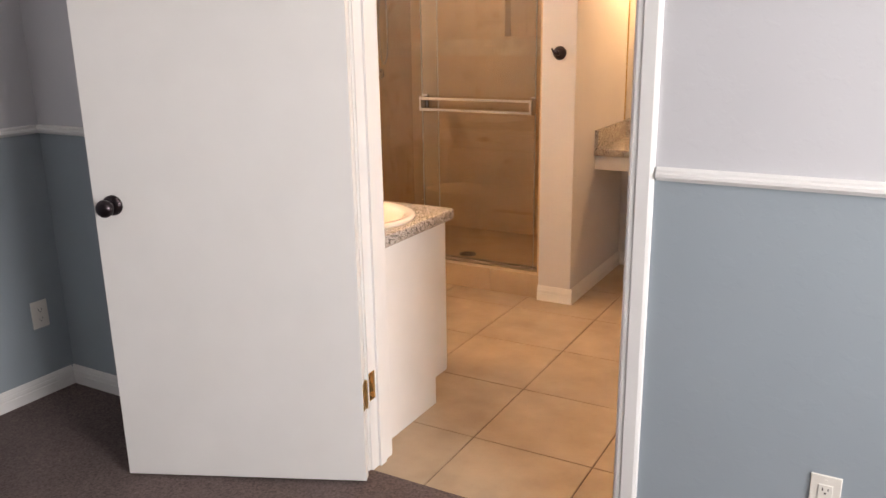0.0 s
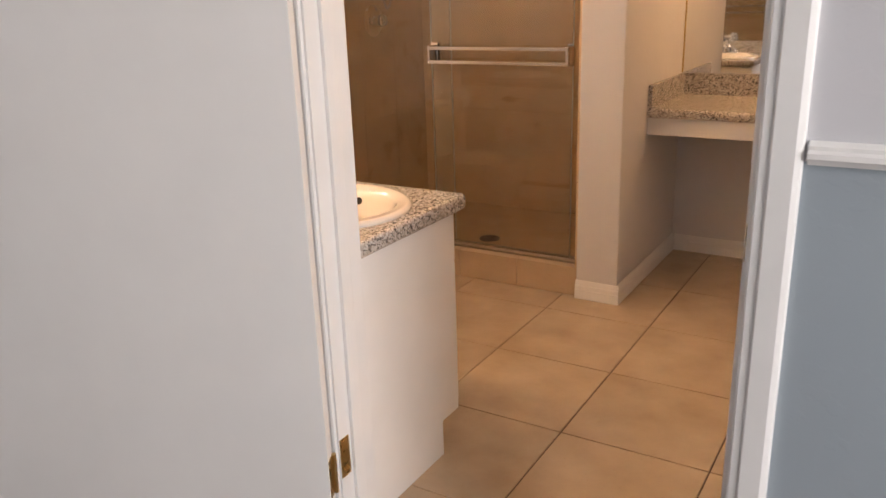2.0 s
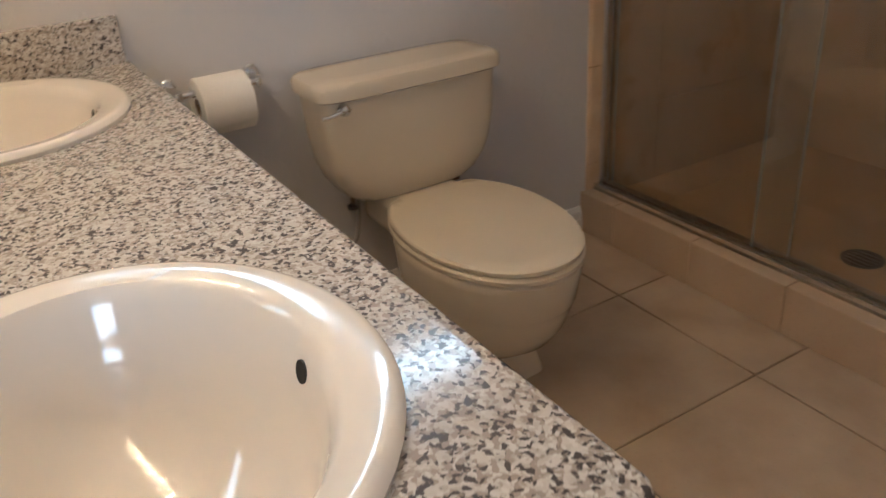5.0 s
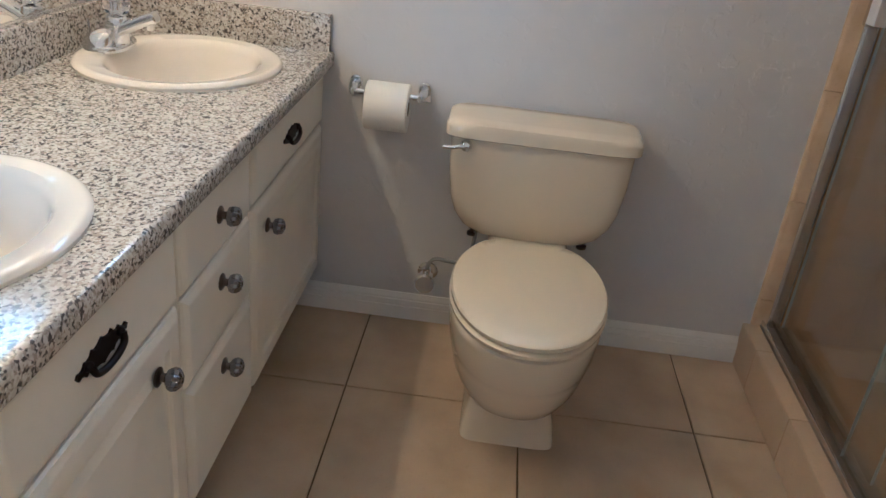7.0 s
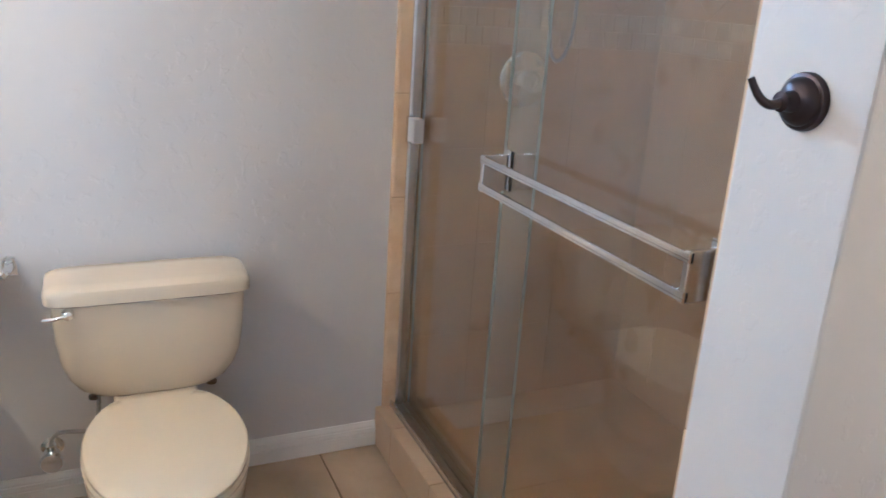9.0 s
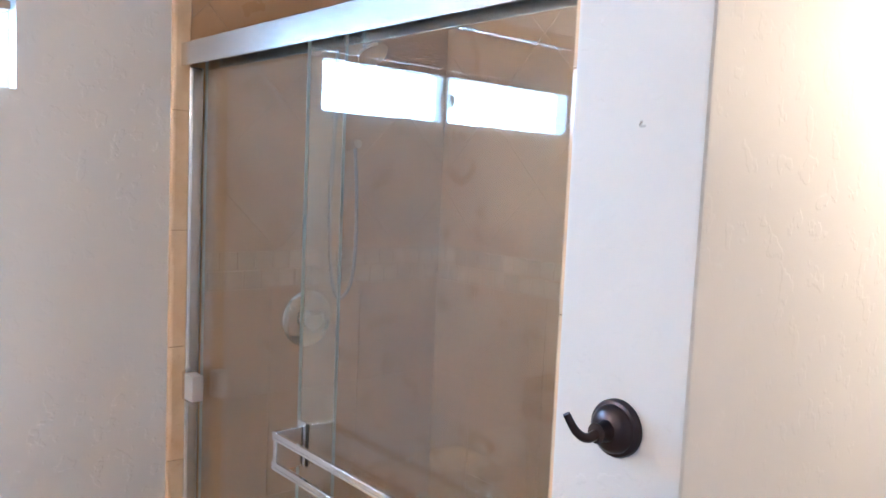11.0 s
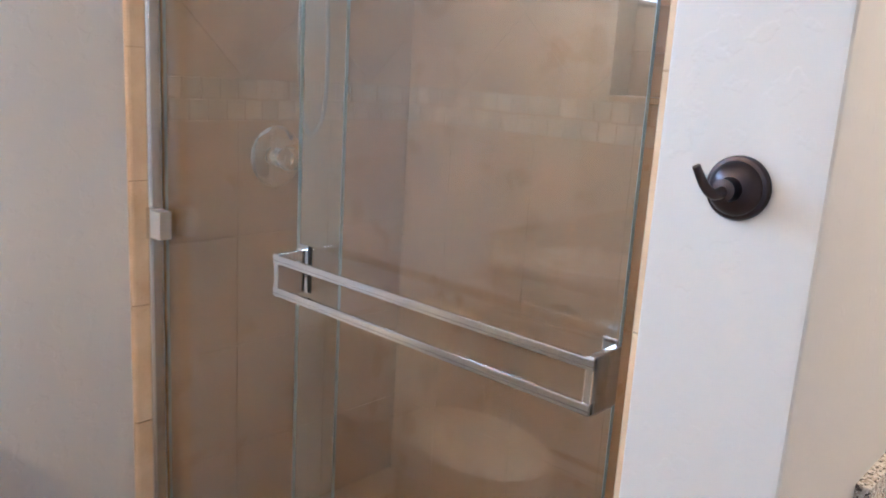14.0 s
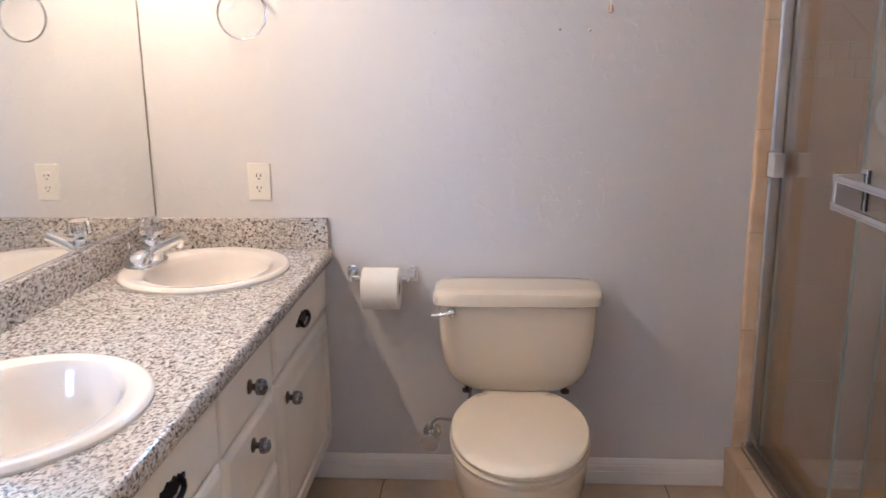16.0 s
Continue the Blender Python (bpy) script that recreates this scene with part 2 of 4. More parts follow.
WOOD_BLIND = paint("warm brown blind slat", (0.46, 0.35, 0.25), 0.16, 0.2)
VINYL = paint("white vinyl window frame", (0.75, 0.77, 0.80), 0.35)
FILAMENT = emitter("glowing filament", BULB_COLOUR, FILAMENT_POWER)
BULB_GLASS = clear_glass("clear bulb glass", (0.99, 0.985, 0.97), 0.004)
ACRYLIC, _nt, _b = material("clear acrylic")
_b.inputs["Transmission Weight"].default_value, _b.inputs["Roughness"].default_value, _b.inputs["IOR"].default_value = 1.0, 0.01, 1.49
_b.inputs["Base Color"].default_value = (0.97, 0.97, 0.98, 1)
RUBBER = paint("grey braided hose", (0.30, 0.29, 0.28), 0.5)
DAYLIGHT = emitter("bright hazy sky", (0.90, 0.96, 1.0, 1), 7.0)
EARTH = paint("dry ground", (0.20, 0.16, 0.11), 0.95, 0.4)


# ---- mesh helpers ----
def offset_of(ob):
    v = Vector((0, 0, 0))
    while ob is not None:
        v = v + ob.location
        ob = ob.parent
    return v


def thing(name, at, label, category, group="", kind=""):
    ob = new(name)
    ob.location = at
    ob.empty_display_size = 0.05
    return tagged(ob, label, category, group, kind)


def part(name, bm, mat, parent=None, label="", smooth=False, keep=False):
    """Links bm as one mesh object under a thing or a part. keep: bm is already in the parent's own space."""
    me = bpy.data.meshes.new(name)
    if parent is not None and not keep:
        bmesh.ops.translate(bm, verts=bm.verts, vec=-offset_of(parent))
    bmesh.ops.recalc_face_normals(bm, faces=bm.faces)
    bm.to_mesh(me)
    bm.free()
    me.materials.append(mat)
    if smooth:
        me.shade_smooth()
        me.set_sharp_from_angle(angle=radians(40))
    ob = new(name, me)
    if parent is not None:
        ob.parent = parent
    if label:
        ob["label"] = label
    return ob


def setting(name, bm, mat, label, category, smooth=False):
    return tagged(part(name, bm, mat, smooth=smooth), label, category, "", "structure")


def box(x0, y0, z0, x1, y1, z1, bevel=0.0, seg=2, bm=None):
    b = bmesh.new()
    bmesh.ops.create_cube(b, size=1, matrix=Matrix.Translation(((x0 + x1) / 2, (y0 + y1) / 2, (z0 + z1) / 2)) @ Matrix.Diagonal((abs(x1 - x0), abs(y1 - y0), abs(z1 - z0), 1)))
    if bevel:
        bmesh.ops.bevel(b, geom=b.edges, offset=bevel, segments=seg, affect="EDGES", profile=0.6)
    return joined(bm, b)


def joined(bm, b):
    if bm is None:
        return b
    me = bpy.data.meshes.new("scratch")
    b.to_mesh(me)
    b.free()
    bm.from_mesh(me)
    bpy.data.meshes.remove(me)
    return bm


def frame_axes(d):
    d = Vector(d).normalized()
    u = d.cross(Vector((0, 0, 1)) if abs(d.z) < 0.9 else Vector((1, 0, 0))).normalized()
    return u, d.cross(u).normalized(), d


def loft(rings, closed=True, cap=True, bm=None):
    b = bm or bmesh.new()
    rows = [[b.verts.new(p) for p in r] for r in rings]
    n = len(rows[0])
    for r0, r1 in zip(rows, rows[1:]):
        for i in range(n if closed else n - 1):
            b.faces.new((r0[i], r0[(i + 1) % n], r1[(i + 1) % n], r1[i]))
    if cap:
        b.faces.new(rows[0][::-1])
        b.faces.new(rows[-1])
    return b


def turned(profile, at, axis=(0, 0, 1), seg=28, bm=None, cap=True):
    """A lathed solid: profile rows of (radius, distance along the axis)."""
    u, v, d = frame_axes(axis)
    at = Vector(at)
    rings = [[at + d * h + (u * math.cos(2 * math.pi * i / seg) + v * math.sin(2 * math.pi * i / seg)) * r for i in range(seg)] for r, h in profile]
    return loft(rings, bm=bm, cap=cap)


def tube(points, r, seg=12, bm=None):
    pts = [Vector(p) for p in points]
    rings = []
    u = None
    for i, p in enumerate(pts):
        d = (pts[min(i + 1, len(pts) - 1)] - pts[max(i - 1, 0)]).normalized()
        if u is None:
            u = frame_axes(d)[0]
        u = (u - d * u.dot(d)).normalized()
        v = d.cross(u)
        rr = r[i] if isinstance(r, (list, tuple)) else r
        rings.append([p + (u * math.cos(2 * math.pi * k / seg) + v * math.sin(2 * math.pi * k / seg)) * rr for k in range(seg)])
    return loft(rings, bm=bm)


def curve_points(points, n=8):
    """A smooth run of points through the given ones."""
    p = [Vector(points[0])] + [Vector(q) for q in points] + [Vector(points[-1])]
    out = []
    for i in range(1, len(p) - 2):
        a, b, c, d = p[i - 1:i + 3]
        for k in range(n):
            t = k / n
            out.append(0.5 * ((2 * b) + (c - a) * t + (2 * a - 5 * b + 4 * c - d) * t * t + (3 * b - a - 3 * c + d) * t ** 3))
    out.append(p[-2])
    return out


def ball(at, r, seg=20, rows=12, bm=None):
    b = bmesh.new()
    bmesh.ops.create_uvsphere(b, u_segments=seg, v_segments=rows, radius=r, matrix=Matrix.Translation(at))
    return joined(bm, b)


def extruded(profile, a, b, up=(0, 0, 1), bm=None):
    """A moulding: profile rows of (out, up) swept from a to b; out is to the right of the way."""
    a, b, up = Vector(a), Vector(b), Vector(up)
    out = (b - a).normalized().cross(up)
    return loft([[p + out * o + up * h for o, h in profile] for p in (a, b)], bm=bm)


def oval(cx, cy, rx, ry, z, n=48, power=2.0):
    pts = []
    for i in range(n):
        a = 2 * math.pi * i / n
        c, s = math.cos(a), math.sin(a)
        pts.append(Vector((cx + rx * math.copysign(abs(c) ** (2 / power), c), cy + ry * math.copysign(abs(s) ** (2 / power), s), z)))
    return pts


# ---- plan ----
TOILET_WALL = 0.0            # face of the wall behind the toilet
BATH_FACE, BED_FACE = 0.96, 0.84
EAST = 2.95                  # east wall of the bathroom
MAKEUP_BACK = 3.615
SHOWER_BACK = 3.68
COL0, COL1, COL_Y = 1.365, 1.552, 2.750
CURB_Y = 2.763
CEIL = 2.44
DOOR0, DOOR1, DOOR_H = 1.553, 2.392, 2.05
WIN0, WIN1, WINZ0, WINZ1 = 1.25, 2.43, 1.77, 2.16
COUNTER = 0.782


# ---- large structure ----
# walls of the bathroom
b = box(-0.16, BATH_FACE - 0.0, 0, TOILET_WALL, WIN0, CEIL)
box(-0.16, WIN0, 0, TOILET_WALL, WIN1, WINZ0, bm=b)
box(-0.16, WIN0, WINZ1, TOILET_WALL, WIN1, CEIL, bm=b)
box(-0.16, WIN1, 0, TOILET_WALL, SHOWER_BACK + 0.14, CEIL, bm=b)
setting("wall_west", b, GREY_WALL, "pale grey textured bathroom wall with a high window", "wall")

b = box(0.0, BED_FACE + 0.006, 0, DOOR0 - 0.02, BATH_FACE, CEIL)
box(DOOR1 + 0.02, BED_FACE + 0.006, 0, EAST, BATH_FACE, CEIL, bm=b)
box(DOOR0 - 0.02, BED_FACE + 0.006, DOOR_H + 0.02, DOOR1 + 0.02, BATH_FACE, CEIL, bm=b)
setting("wall_south", b, GREY_WALL, "pale grey bathroom wall behind the mirror", "wall")

setting("wall_east", box(EAST, BED_FACE + 0.006, 0, EAST + 0.12, MAKEUP_BACK + 0.16, CEIL), GREY_WALL, "plain pale grey bathroom side wall", "wall")
setting("wall_north", box(COL1, MAKEUP_BACK, 0, EAST, MAKEUP_BACK + 0.16, CEIL), GREY_WALL, "pale grey wall of the make-up niche", "wall")
setting("wall_partition", box(COL0, COL_Y, 0, COL1, SHOWER_BACK + 0.012, CEIL, 0.007, 3), GREY_WALL, "pale grey wing wall between shower and make-up counter", "wall")
# shower back wall with its niche
NX0, NX1, NZ0, NZ1 = 0.72, 1.07, 1.40, 1.85
b = box(0.0, SHOWER_BACK + 0.012, 0, NX0, SHOWER_BACK + 0.14, CEIL)
box(NX1, SHOWER_BACK + 0.012, 0, COL1, SHOWER_BACK + 0.14, CEIL, bm=b)
box(NX0, SHOWER_BACK + 0.012, 0, NX1, SHOWER_BACK + 0.14, NZ0, bm=b)
box(NX0, SHOWER_BACK + 0.012, NZ1, NX1, SHOWER_BACK + 0.14, CEIL, bm=b)
box(NX0, SHOWER_BACK + 0.10, NZ0, NX1, SHOWER_BACK + 0.14, NZ1, bm=b)
shower_wall = setting("wall_shower", b, SHOWER_GROUT, "tan tiled shower wall with a mosaic band and niche", "wall")
setting("ceiling", box(-0.16, BED_FACE, CEIL, EAST + 0.12, SHOWER_BACK + 0.14, CEIL + 0.1), CEILING_PAINT, "white textured bathroom ceiling", "ceiling")
floor = setting("floor", box(0.0, BED_FACE, -0.10, EAST, MAKEUP_BACK, -0.004), FLOOR_GROUT, "beige square tile floor with brown grout", "floor")

# bedroom
BX1, BY0 = 5.2, -3.6
def bedroom_wall(name, x0, y0, x1, y1, label):
    upper = setting(name, box(x0, y0, 1.085, x1, y1, CEIL), UPPER_WALL, label, "wall")
    lower = part("dado", box(x0, y0, 0, x1, y1, 1.085), BLUE_WALL, upper, "blue-grey painted dado")
    return upper
bedroom_wall("wall_bedroom_north", -0.0, BED_FACE, DOOR0 - 0.02, BED_FACE + 0.006, "light grey bedroom wall above a blue dado")
bedroom_wall("wall_bedroom_north_2", DOOR1 + 0.02, BED_FACE, BX1, BED_FACE + 0.006, "light grey bedroom wall above a blue dado")
setting("wall_bedroom_lintel", box(DOOR0 - 0.02, BED_FACE, DOOR_H + 0.02, DOOR1 + 0.02, BED_FACE + 0.006, CEIL), UPPER_WALL, "light grey wall above the bathroom doorway", "wall")
setting("wall_bedroom_back", box(EAST + 0.12, BED_FACE + 0.006, 0, BX1 + 0.12, BED_FACE + 0.12, CEIL), UPPER_WALL, "plain bedroom wall", "wall")
bedroom_wall("wall_bedroom_west", -0.16, BY0, 0.0, BATH_FACE, "light grey bedroom wall above a blue dado")
BWY0, BWY1, BWZ0, BWZ1 = -1.30, 0.20, 0.85, 2.15
b = box(BX1, BY0, 0, BX1 + 0.12, BWY0, CEIL)
box(BX1, BWY1, 0, BX1 + 0.12, BED_FACE + 0.006, CEIL, bm=b)
box(BX1, BWY0, 0, BX1 + 0.12, BWY1, BWZ0, bm=b)
box(BX1, BWY0, BWZ1, BX1 + 0.12, BWY1, CEIL, bm=b)
setting("wall_bedroom_east", b, UPPER_WALL, "light grey bedroom wall with a daylight window", "wall")
bedroom_wall("wall_bedroom_south", -0.16, BY0 - 0.15, BX1 + 0.12, BY0, "light grey bedroom wall above a blue dado")
setting("ceiling_bedroom", box(-0.16, BY0 - 0.15, CEIL, BX1 + 0.12, BED_FACE, CEIL + 0.1), CEILING_PAINT, "white bedroom ceiling", "ceiling")
setting("floor_bedroom", box(0.0, BY0, -0.10, BX1, BED_FACE, 0.004), CARPET, "dark brown cut-pile carpet", "carpet")
setting("ground", box(-60, -60, -0.35, 60, 60, -0.25), EARTH, "dry brown ground outside the house", "ground")


# ---- trim, doorway, window ----
BASE = [(0, 0.0015), (0.014, 0.0015), (0.014, 0.044), (0.0115, 0.0455), (0.0115, 0.050), (0.0135, 0.052), (0.0125, 0.064), (0.0095, 0.066), (0.0095, 0.071), (0.006, 0.080), (0.004, 0.086), (0, 0.086)]


setting("baseboard_west", extruded(BASE, (0, 1.40, 0), (0, CURB_Y + 0.012, 0)), WHITE_TRIM, "white moulded wooden baseboard behind the toilet", "baseboard")
setting("baseboard_column", extruded(BASE, (COL0 - 0.0, COL_Y, 0), (COL1 + 0.014, COL_Y, 0)), WHITE_TRIM, "white moulded baseboard on the wing wall", "baseboard")
setting("baseboard_niche", extruded(BASE, (COL1, COL_Y, 0), (COL1, MAKEUP_BACK, 0)), WHITE_TRIM, "white moulded baseboard in the niche", "baseboard")
setting("baseboard_north", extruded(BASE, (COL1 + 0.014, MAKEUP_BACK, 0), (EAST, MAKEUP_BACK, 0)), WHITE_TRIM, "white moulded baseboard under the make-up counter", "baseboard")
setting("baseboard_bedroom_west", extruded(BASE, (0, BY0, 0), (0, BED_FACE - 0.014, 0)), WHITE_TRIM, "white moulded bedroom baseboard", "baseboard")
setting("baseboard_bedroom_north", extruded(BASE, (0, BED_FACE, 0), (DOOR0 - 0.075, BED_FACE, 0)), WHITE_TRIM, "white moulded bedroom baseboard", "baseboard")
setting("baseboard_bedroom_east", extruded(BASE, (DOOR1 + 0.078, BED_FACE, 0), (BX1, BED_FACE, 0)), WHITE_TRIM, "white moulded bedroom baseboard", "baseboard")

RAIL = [(0, 0), (0.008, 0), (0.012, 0.006), (0.018, 0.010), (0.018, 0.018), (0.013, 0.022), (0.013, 0.028), (0.008, 0.033), (0, 0.034)]
setting("trim_rail_east", extruded(RAIL, (DOOR1 + 0.074, BED_FACE, 1.082), (BX1, BED_FACE, 1.082)), WHITE_TRIM, "white moulded chair rail above the blue dado", "chair rail", True)
setting("trim_rail_north", extruded(RAIL, (0.0, BED_FACE, 1.082), (DOOR0 - 0.075, BED_FACE, 1.082)), WHITE_TRIM, "white moulded chair rail above the blue dado", "chair rail", True)
setting("trim_rail_west", extruded(RAIL, (0, BY0, 1.082), (0, BED_FACE - 0.018, 1.082)), WHITE_TRIM, "white moulded chair rail above the blue dado", "chair rail", True)

# door frame: jambs, stops and stepped casings
CASING = [(0, 0), (0.010, 0), (0.012, 0.004), (0.012, 0.016), (0.016, 0.020), (0.016, 0.052), (0.012, 0.060), (0.009, 0.062), (0, 0.062)]


def casing_leg(x, y, side, out, top):
    """One upright casing on the wall face y; side: which way it spreads; out: which way it stands proud."""
    loop = [(x + side * h, y + out * o) for o, h in CASING]
    return loft([[Vector((px, py, z)) for px, py in loop] for z in (0, top)])


frame_thing = thing("door_frame", (DOOR0, BED_FACE, 0), "white painted wooden door frame with stepped casing", "door frame", kind="structure")
part("jamb", box(DOOR0 - 0.02, BED_FACE - 0.002, 0, DOOR0, BATH_FACE + 0.002, DOOR_H, 0.0015), WHITE_TRIM, frame_thing)
part("jamb", box(DOOR1, BED_FACE - 0.002, 0, DOOR1 + 0.02, BATH_FACE + 0.002, DOOR_H, 0.0015), WHITE_TRIM, frame_thing)
part("head_jamb", box(DOOR0 - 0.02, BED_FACE - 0.002, DOOR_H, DOOR1 + 0.02, BATH_FACE + 0.002, DOOR_H + 0.02), WHITE_TRIM, frame_thing)
part("stop", box(DOOR0, BED_FACE + 0.040, 0, DOOR0 + 0.010, BED_FACE + 0.075, DOOR_H, 0.002), WHITE_TRIM, frame_thing)
part("stop", box(DOOR1 - 0.010, BED_FACE + 0.040, 0, DOOR1, BED_FACE + 0.075, DOOR_H, 0.002), WHITE_TRIM, frame_thing)
part("casing", casing_leg(DOOR0 - 0.006, BED_FACE, -1, -1, DOOR_H + 0.068), WHITE_TRIM, frame_thing)
part("casing", casing_leg(DOOR1 + 0.006, BED_FACE, 1, -1, DOOR_H + 0.068), WHITE_TRIM, frame_thing)
part("casing", casing_leg(DOOR1 + 0.006, BATH_FACE, 1, 1, DOOR_H + 0.068), WHITE_TRIM, frame_thing)
part("casing", box(DOOR0 - 0.036, BATH_FACE, 0, DOOR0 - 0.004, BATH_FACE + 0.012, DOOR_H + 0.068, 0.002), WHITE_TRIM, frame_thing)
part("head_casing", box(DOOR0 - 0.066, BED_FACE - 0.014, DOOR_H + 0.006, DOOR1 + 0.066, BED_FACE, DOOR_H + 0.068, 0.003), WHITE_TRIM, frame_thing)
part("head_casing", box(DOOR0 - 0.034, BATH_FACE, DOOR_H + 0.006, DOOR1 + 0.066, BATH_FACE + 0.014, DOOR_H + 0.068, 0.003), WHITE_TRIM, frame_thing)
strike = part("strike_plate", box(DOOR1 - 0.0025, BED_FACE + 0.004, 0.92, DOOR1 + 0.001, BED_FACE + 0.034, 0.98, 0.001), BRASS, frame_thing, "brass strike plate")

# the open door, hung on the west jamb and swung right back
door = thing("door_1", (1.572, 0.795, 0.012), "plain white flush door standing wide open", "door", kind="structure")
DW, DT, DH = 0.822, 0.035, 2.02
leaf = part("leaf", box(0.004, 0.0, 0.0, DW, DT, DH, 0.002), DOOR_PAINT, door, keep=True)
for z in (0.25, 1.75):
    hinge = part("hinge", turned([(0.0058, 0), (0.0058, 0.098)], (0.0, 0.002, z), seg=12), BRASS, door, "worn brass butt hinge", keep=True)
    part("hinge_leaf", box(0.002, 0.001, z + 0.002, 0.0042, 0.033, z + 0.096, 0.0008), BRASS, door, "worn brass hinge leaf", keep=True)
for side, y0 in ((1, DT), (-1, 0.0)):
    knob = part("knob", turned([(0.032, 0), (0.032, 0.004), (0.027, 0.010), (0.012, 0.014), (0.011, 0.030), (0.019, 0.036), (0.0265, 0.046), (0.0275, 0.056), (0.022, 0.066), (0.010, 0.071), (0.0, 0.0715)], (DW - 0.062, y0, 0.935), (0, side, 0)), BRONZE, door, "dark bronze round door knob", True, keep=True)
door.rotation_euler = (0, 0, radians(180 + 24.4))
for z in (0.262, 1.762):
    part("hinge_leaf", box(DOOR0 - 0.0005, BED_FACE - 0.001, z, DOOR0 + 0.002, BED_FACE + 0.032, z + 0.10, 0.0008), BRASS, frame_thing, "worn brass hinge leaf")

# window over the toilet
win = thing("window_1", (-0.08, WIN0, WINZ0), "high white sliding window above the toilet", "window", kind="structure")
WX0, WX1 = -0.125, -0.075
part("window_frame", box(WX0, WIN0, WINZ0, WX1, WIN0 + 0.03, WINZ1), VINYL, win)
part("window_frame", box(WX0, WIN1 - 0.03, WINZ0, WX1, WIN1, WINZ1), VINYL, win)
part("window_frame", box(WX0, WIN0 + 0.03, WINZ0, WX1, WIN1 - 0.03, WINZ0 + 0.03), VINYL, win)
part("window_frame", box(WX0, WIN0 + 0.03, WINZ1 - 0.03, WX1, WIN1 - 0.03, WINZ1), VINYL, win)
part("meeting_rail", box(WX0 + 0.008, 1.880, WINZ0 + 0.03, WX1 - 0.004, 1.917, WINZ1 - 0.03, 0.003), VINYL, win)
part("latch", box(WX1 - 0.006, 1.862, 1.85, WX1 + 0.008, 1.878, 1.90, 0.003), BLACK_IRON, win, "dark window latch")
for y0, y1, x in ((WIN0 + 0.03, 1.880, -0.098), (1.917, WIN1 - 0.03, -0.110)):
    p = part("pane", box(x, y0, WINZ0 + 0.03, x + 0.004, y1, WINZ1 - 0.03), PANE, win)
    p.visible_shadow = False

# raised slatted blind in the window
blind = thing("window_blind", (-0.04, WIN0, WINZ1), "raised brown slatted blind gathered at the window top", "blind")
part("head_rail", box(-0.060, WIN0 + 0.006, WINZ1 - 0.045, -0.010, WIN1 - 0.006, WINZ1 - 0.002, 0.003), WOOD_BLIND, blind)
z = WINZ1 - 0.052
for i in range(14):
    part("slat", box(-0.060 + 0.001 * (i % 3), WIN0 + 0.010, z - 0.0085, -0.010 + 0.0015 * (i % 2), WIN1 - 0.010, z, 0.0035), WOOD_BLIND, blind)
    z -= 0.0101
part("bottom_rail", box(-0.062, WIN0 + 0.009, z - 0.022, -0.008, WIN1 - 0.009, z - 0.002, 0.003), WOOD_BLIND, blind)
part("cord", tube(curve_points([(0.004, 2.354, WINZ1 - 0.05), (0.006, 2.354, 1.85), (0.005, 2.354, 1.495)], 4), 0.0012, 6), PAPER, blind, "thin white pull cord")
part("cord", tube(curve_points([(0.004, 2.361, WINZ1 - 0.05), (0.006, 2.360, 1.85), (0.005, 2.355, 1.495)], 4), 0.0012, 6), PAPER, blind, "thin white pull cord")
part("tassel", turned([(0.003, 0.022), (0.006, 0.016), (0.008, 0.0), (0.0, -0.001)], (0.0095, 2.354, 1.474), seg=12), WOOD_BLIND, blind, "brown wooden cord tassel")

# bedroom window in whose opening the daylight stands
bw = thing("window_2", (BX1 + 0.08, -0.55, BWZ0), "large white bedroom window", "window", kind="structure")
for y0, y1 in ((BWY0, BWY0 + 0.05), (-0.58, -0.52), (BWY1 - 0.05, BWY1)):
    part("window_frame", box(BX1 + 0.05, y0, BWZ0, BX1 + 0.10, y1, BWZ1), VINYL, bw)
for z0, z1 in ((BWZ0, BWZ0 + 0.05), (BWZ1 - 0.05, BWZ1)):
    for y0, y1 in ((BWY0 + 0.05, -0.58), (-0.52, BWY1 - 0.05)):
        part("window_frame", box(BX1 + 0.05, y0, z0, BX1 + 0.10, y1, z1), VINYL, bw)


# ---- vanity ----
FRONT = 1.500
CAB_END = 1.487
vanity = thing("vanity_cabinet", (0.75, 1.2, 0), "cream painted double vanity cabinet with panel doors", "cabinet")
b = box(0.012, BATH_FACE, 0.112, CAB_END, FRONT - 0.020, 0.130)
box(0.012, BATH_FACE, 0.130, 0.030, FRONT - 0.020, COUNTER - 0.0425, bm=b)
box(CAB_END - 0.018, BATH_FACE, 0.130, CAB_END, FRONT - 0.020, COUNTER - 0.0425, bm=b)
box(0.030, BATH_FACE, 0.130, CAB_END - 0.018, BATH_FACE + 0.012, COUNTER - 0.0425, bm=b)
box(0.030, FRONT - 0.038, COUNTER - 0.060, CAB_END - 0.018, FRONT - 0.020, COUNTER - 0.0425, bm=b)
# The dark carcass colour paints in the shadow between doors and drawers.
part("body", b, GAP_SHADE_BOARD, vanity, "raw brown board carcass, darkened as gap shade")
part("toe_kick", box(0.012, BATH_FACE, 0.0, CAB_END - 0.0015, FRONT - 0.112, 0.1115), CABINET_PAINT, vanity)
part("end_panel", box(CAB_END - 0.001, BATH_FACE + 0.001, 0.112, CAB_END + 0.004, FRONT - 0.019, COUNTER - 0.0425, bm=box(CAB_END - 0.001, BATH_FACE + 0.001, 0.0, CAB_END + 0.004, FRONT - 0.112, 0.112)), WHITE_TRIM, vanity, "white painted cabinet end panel")


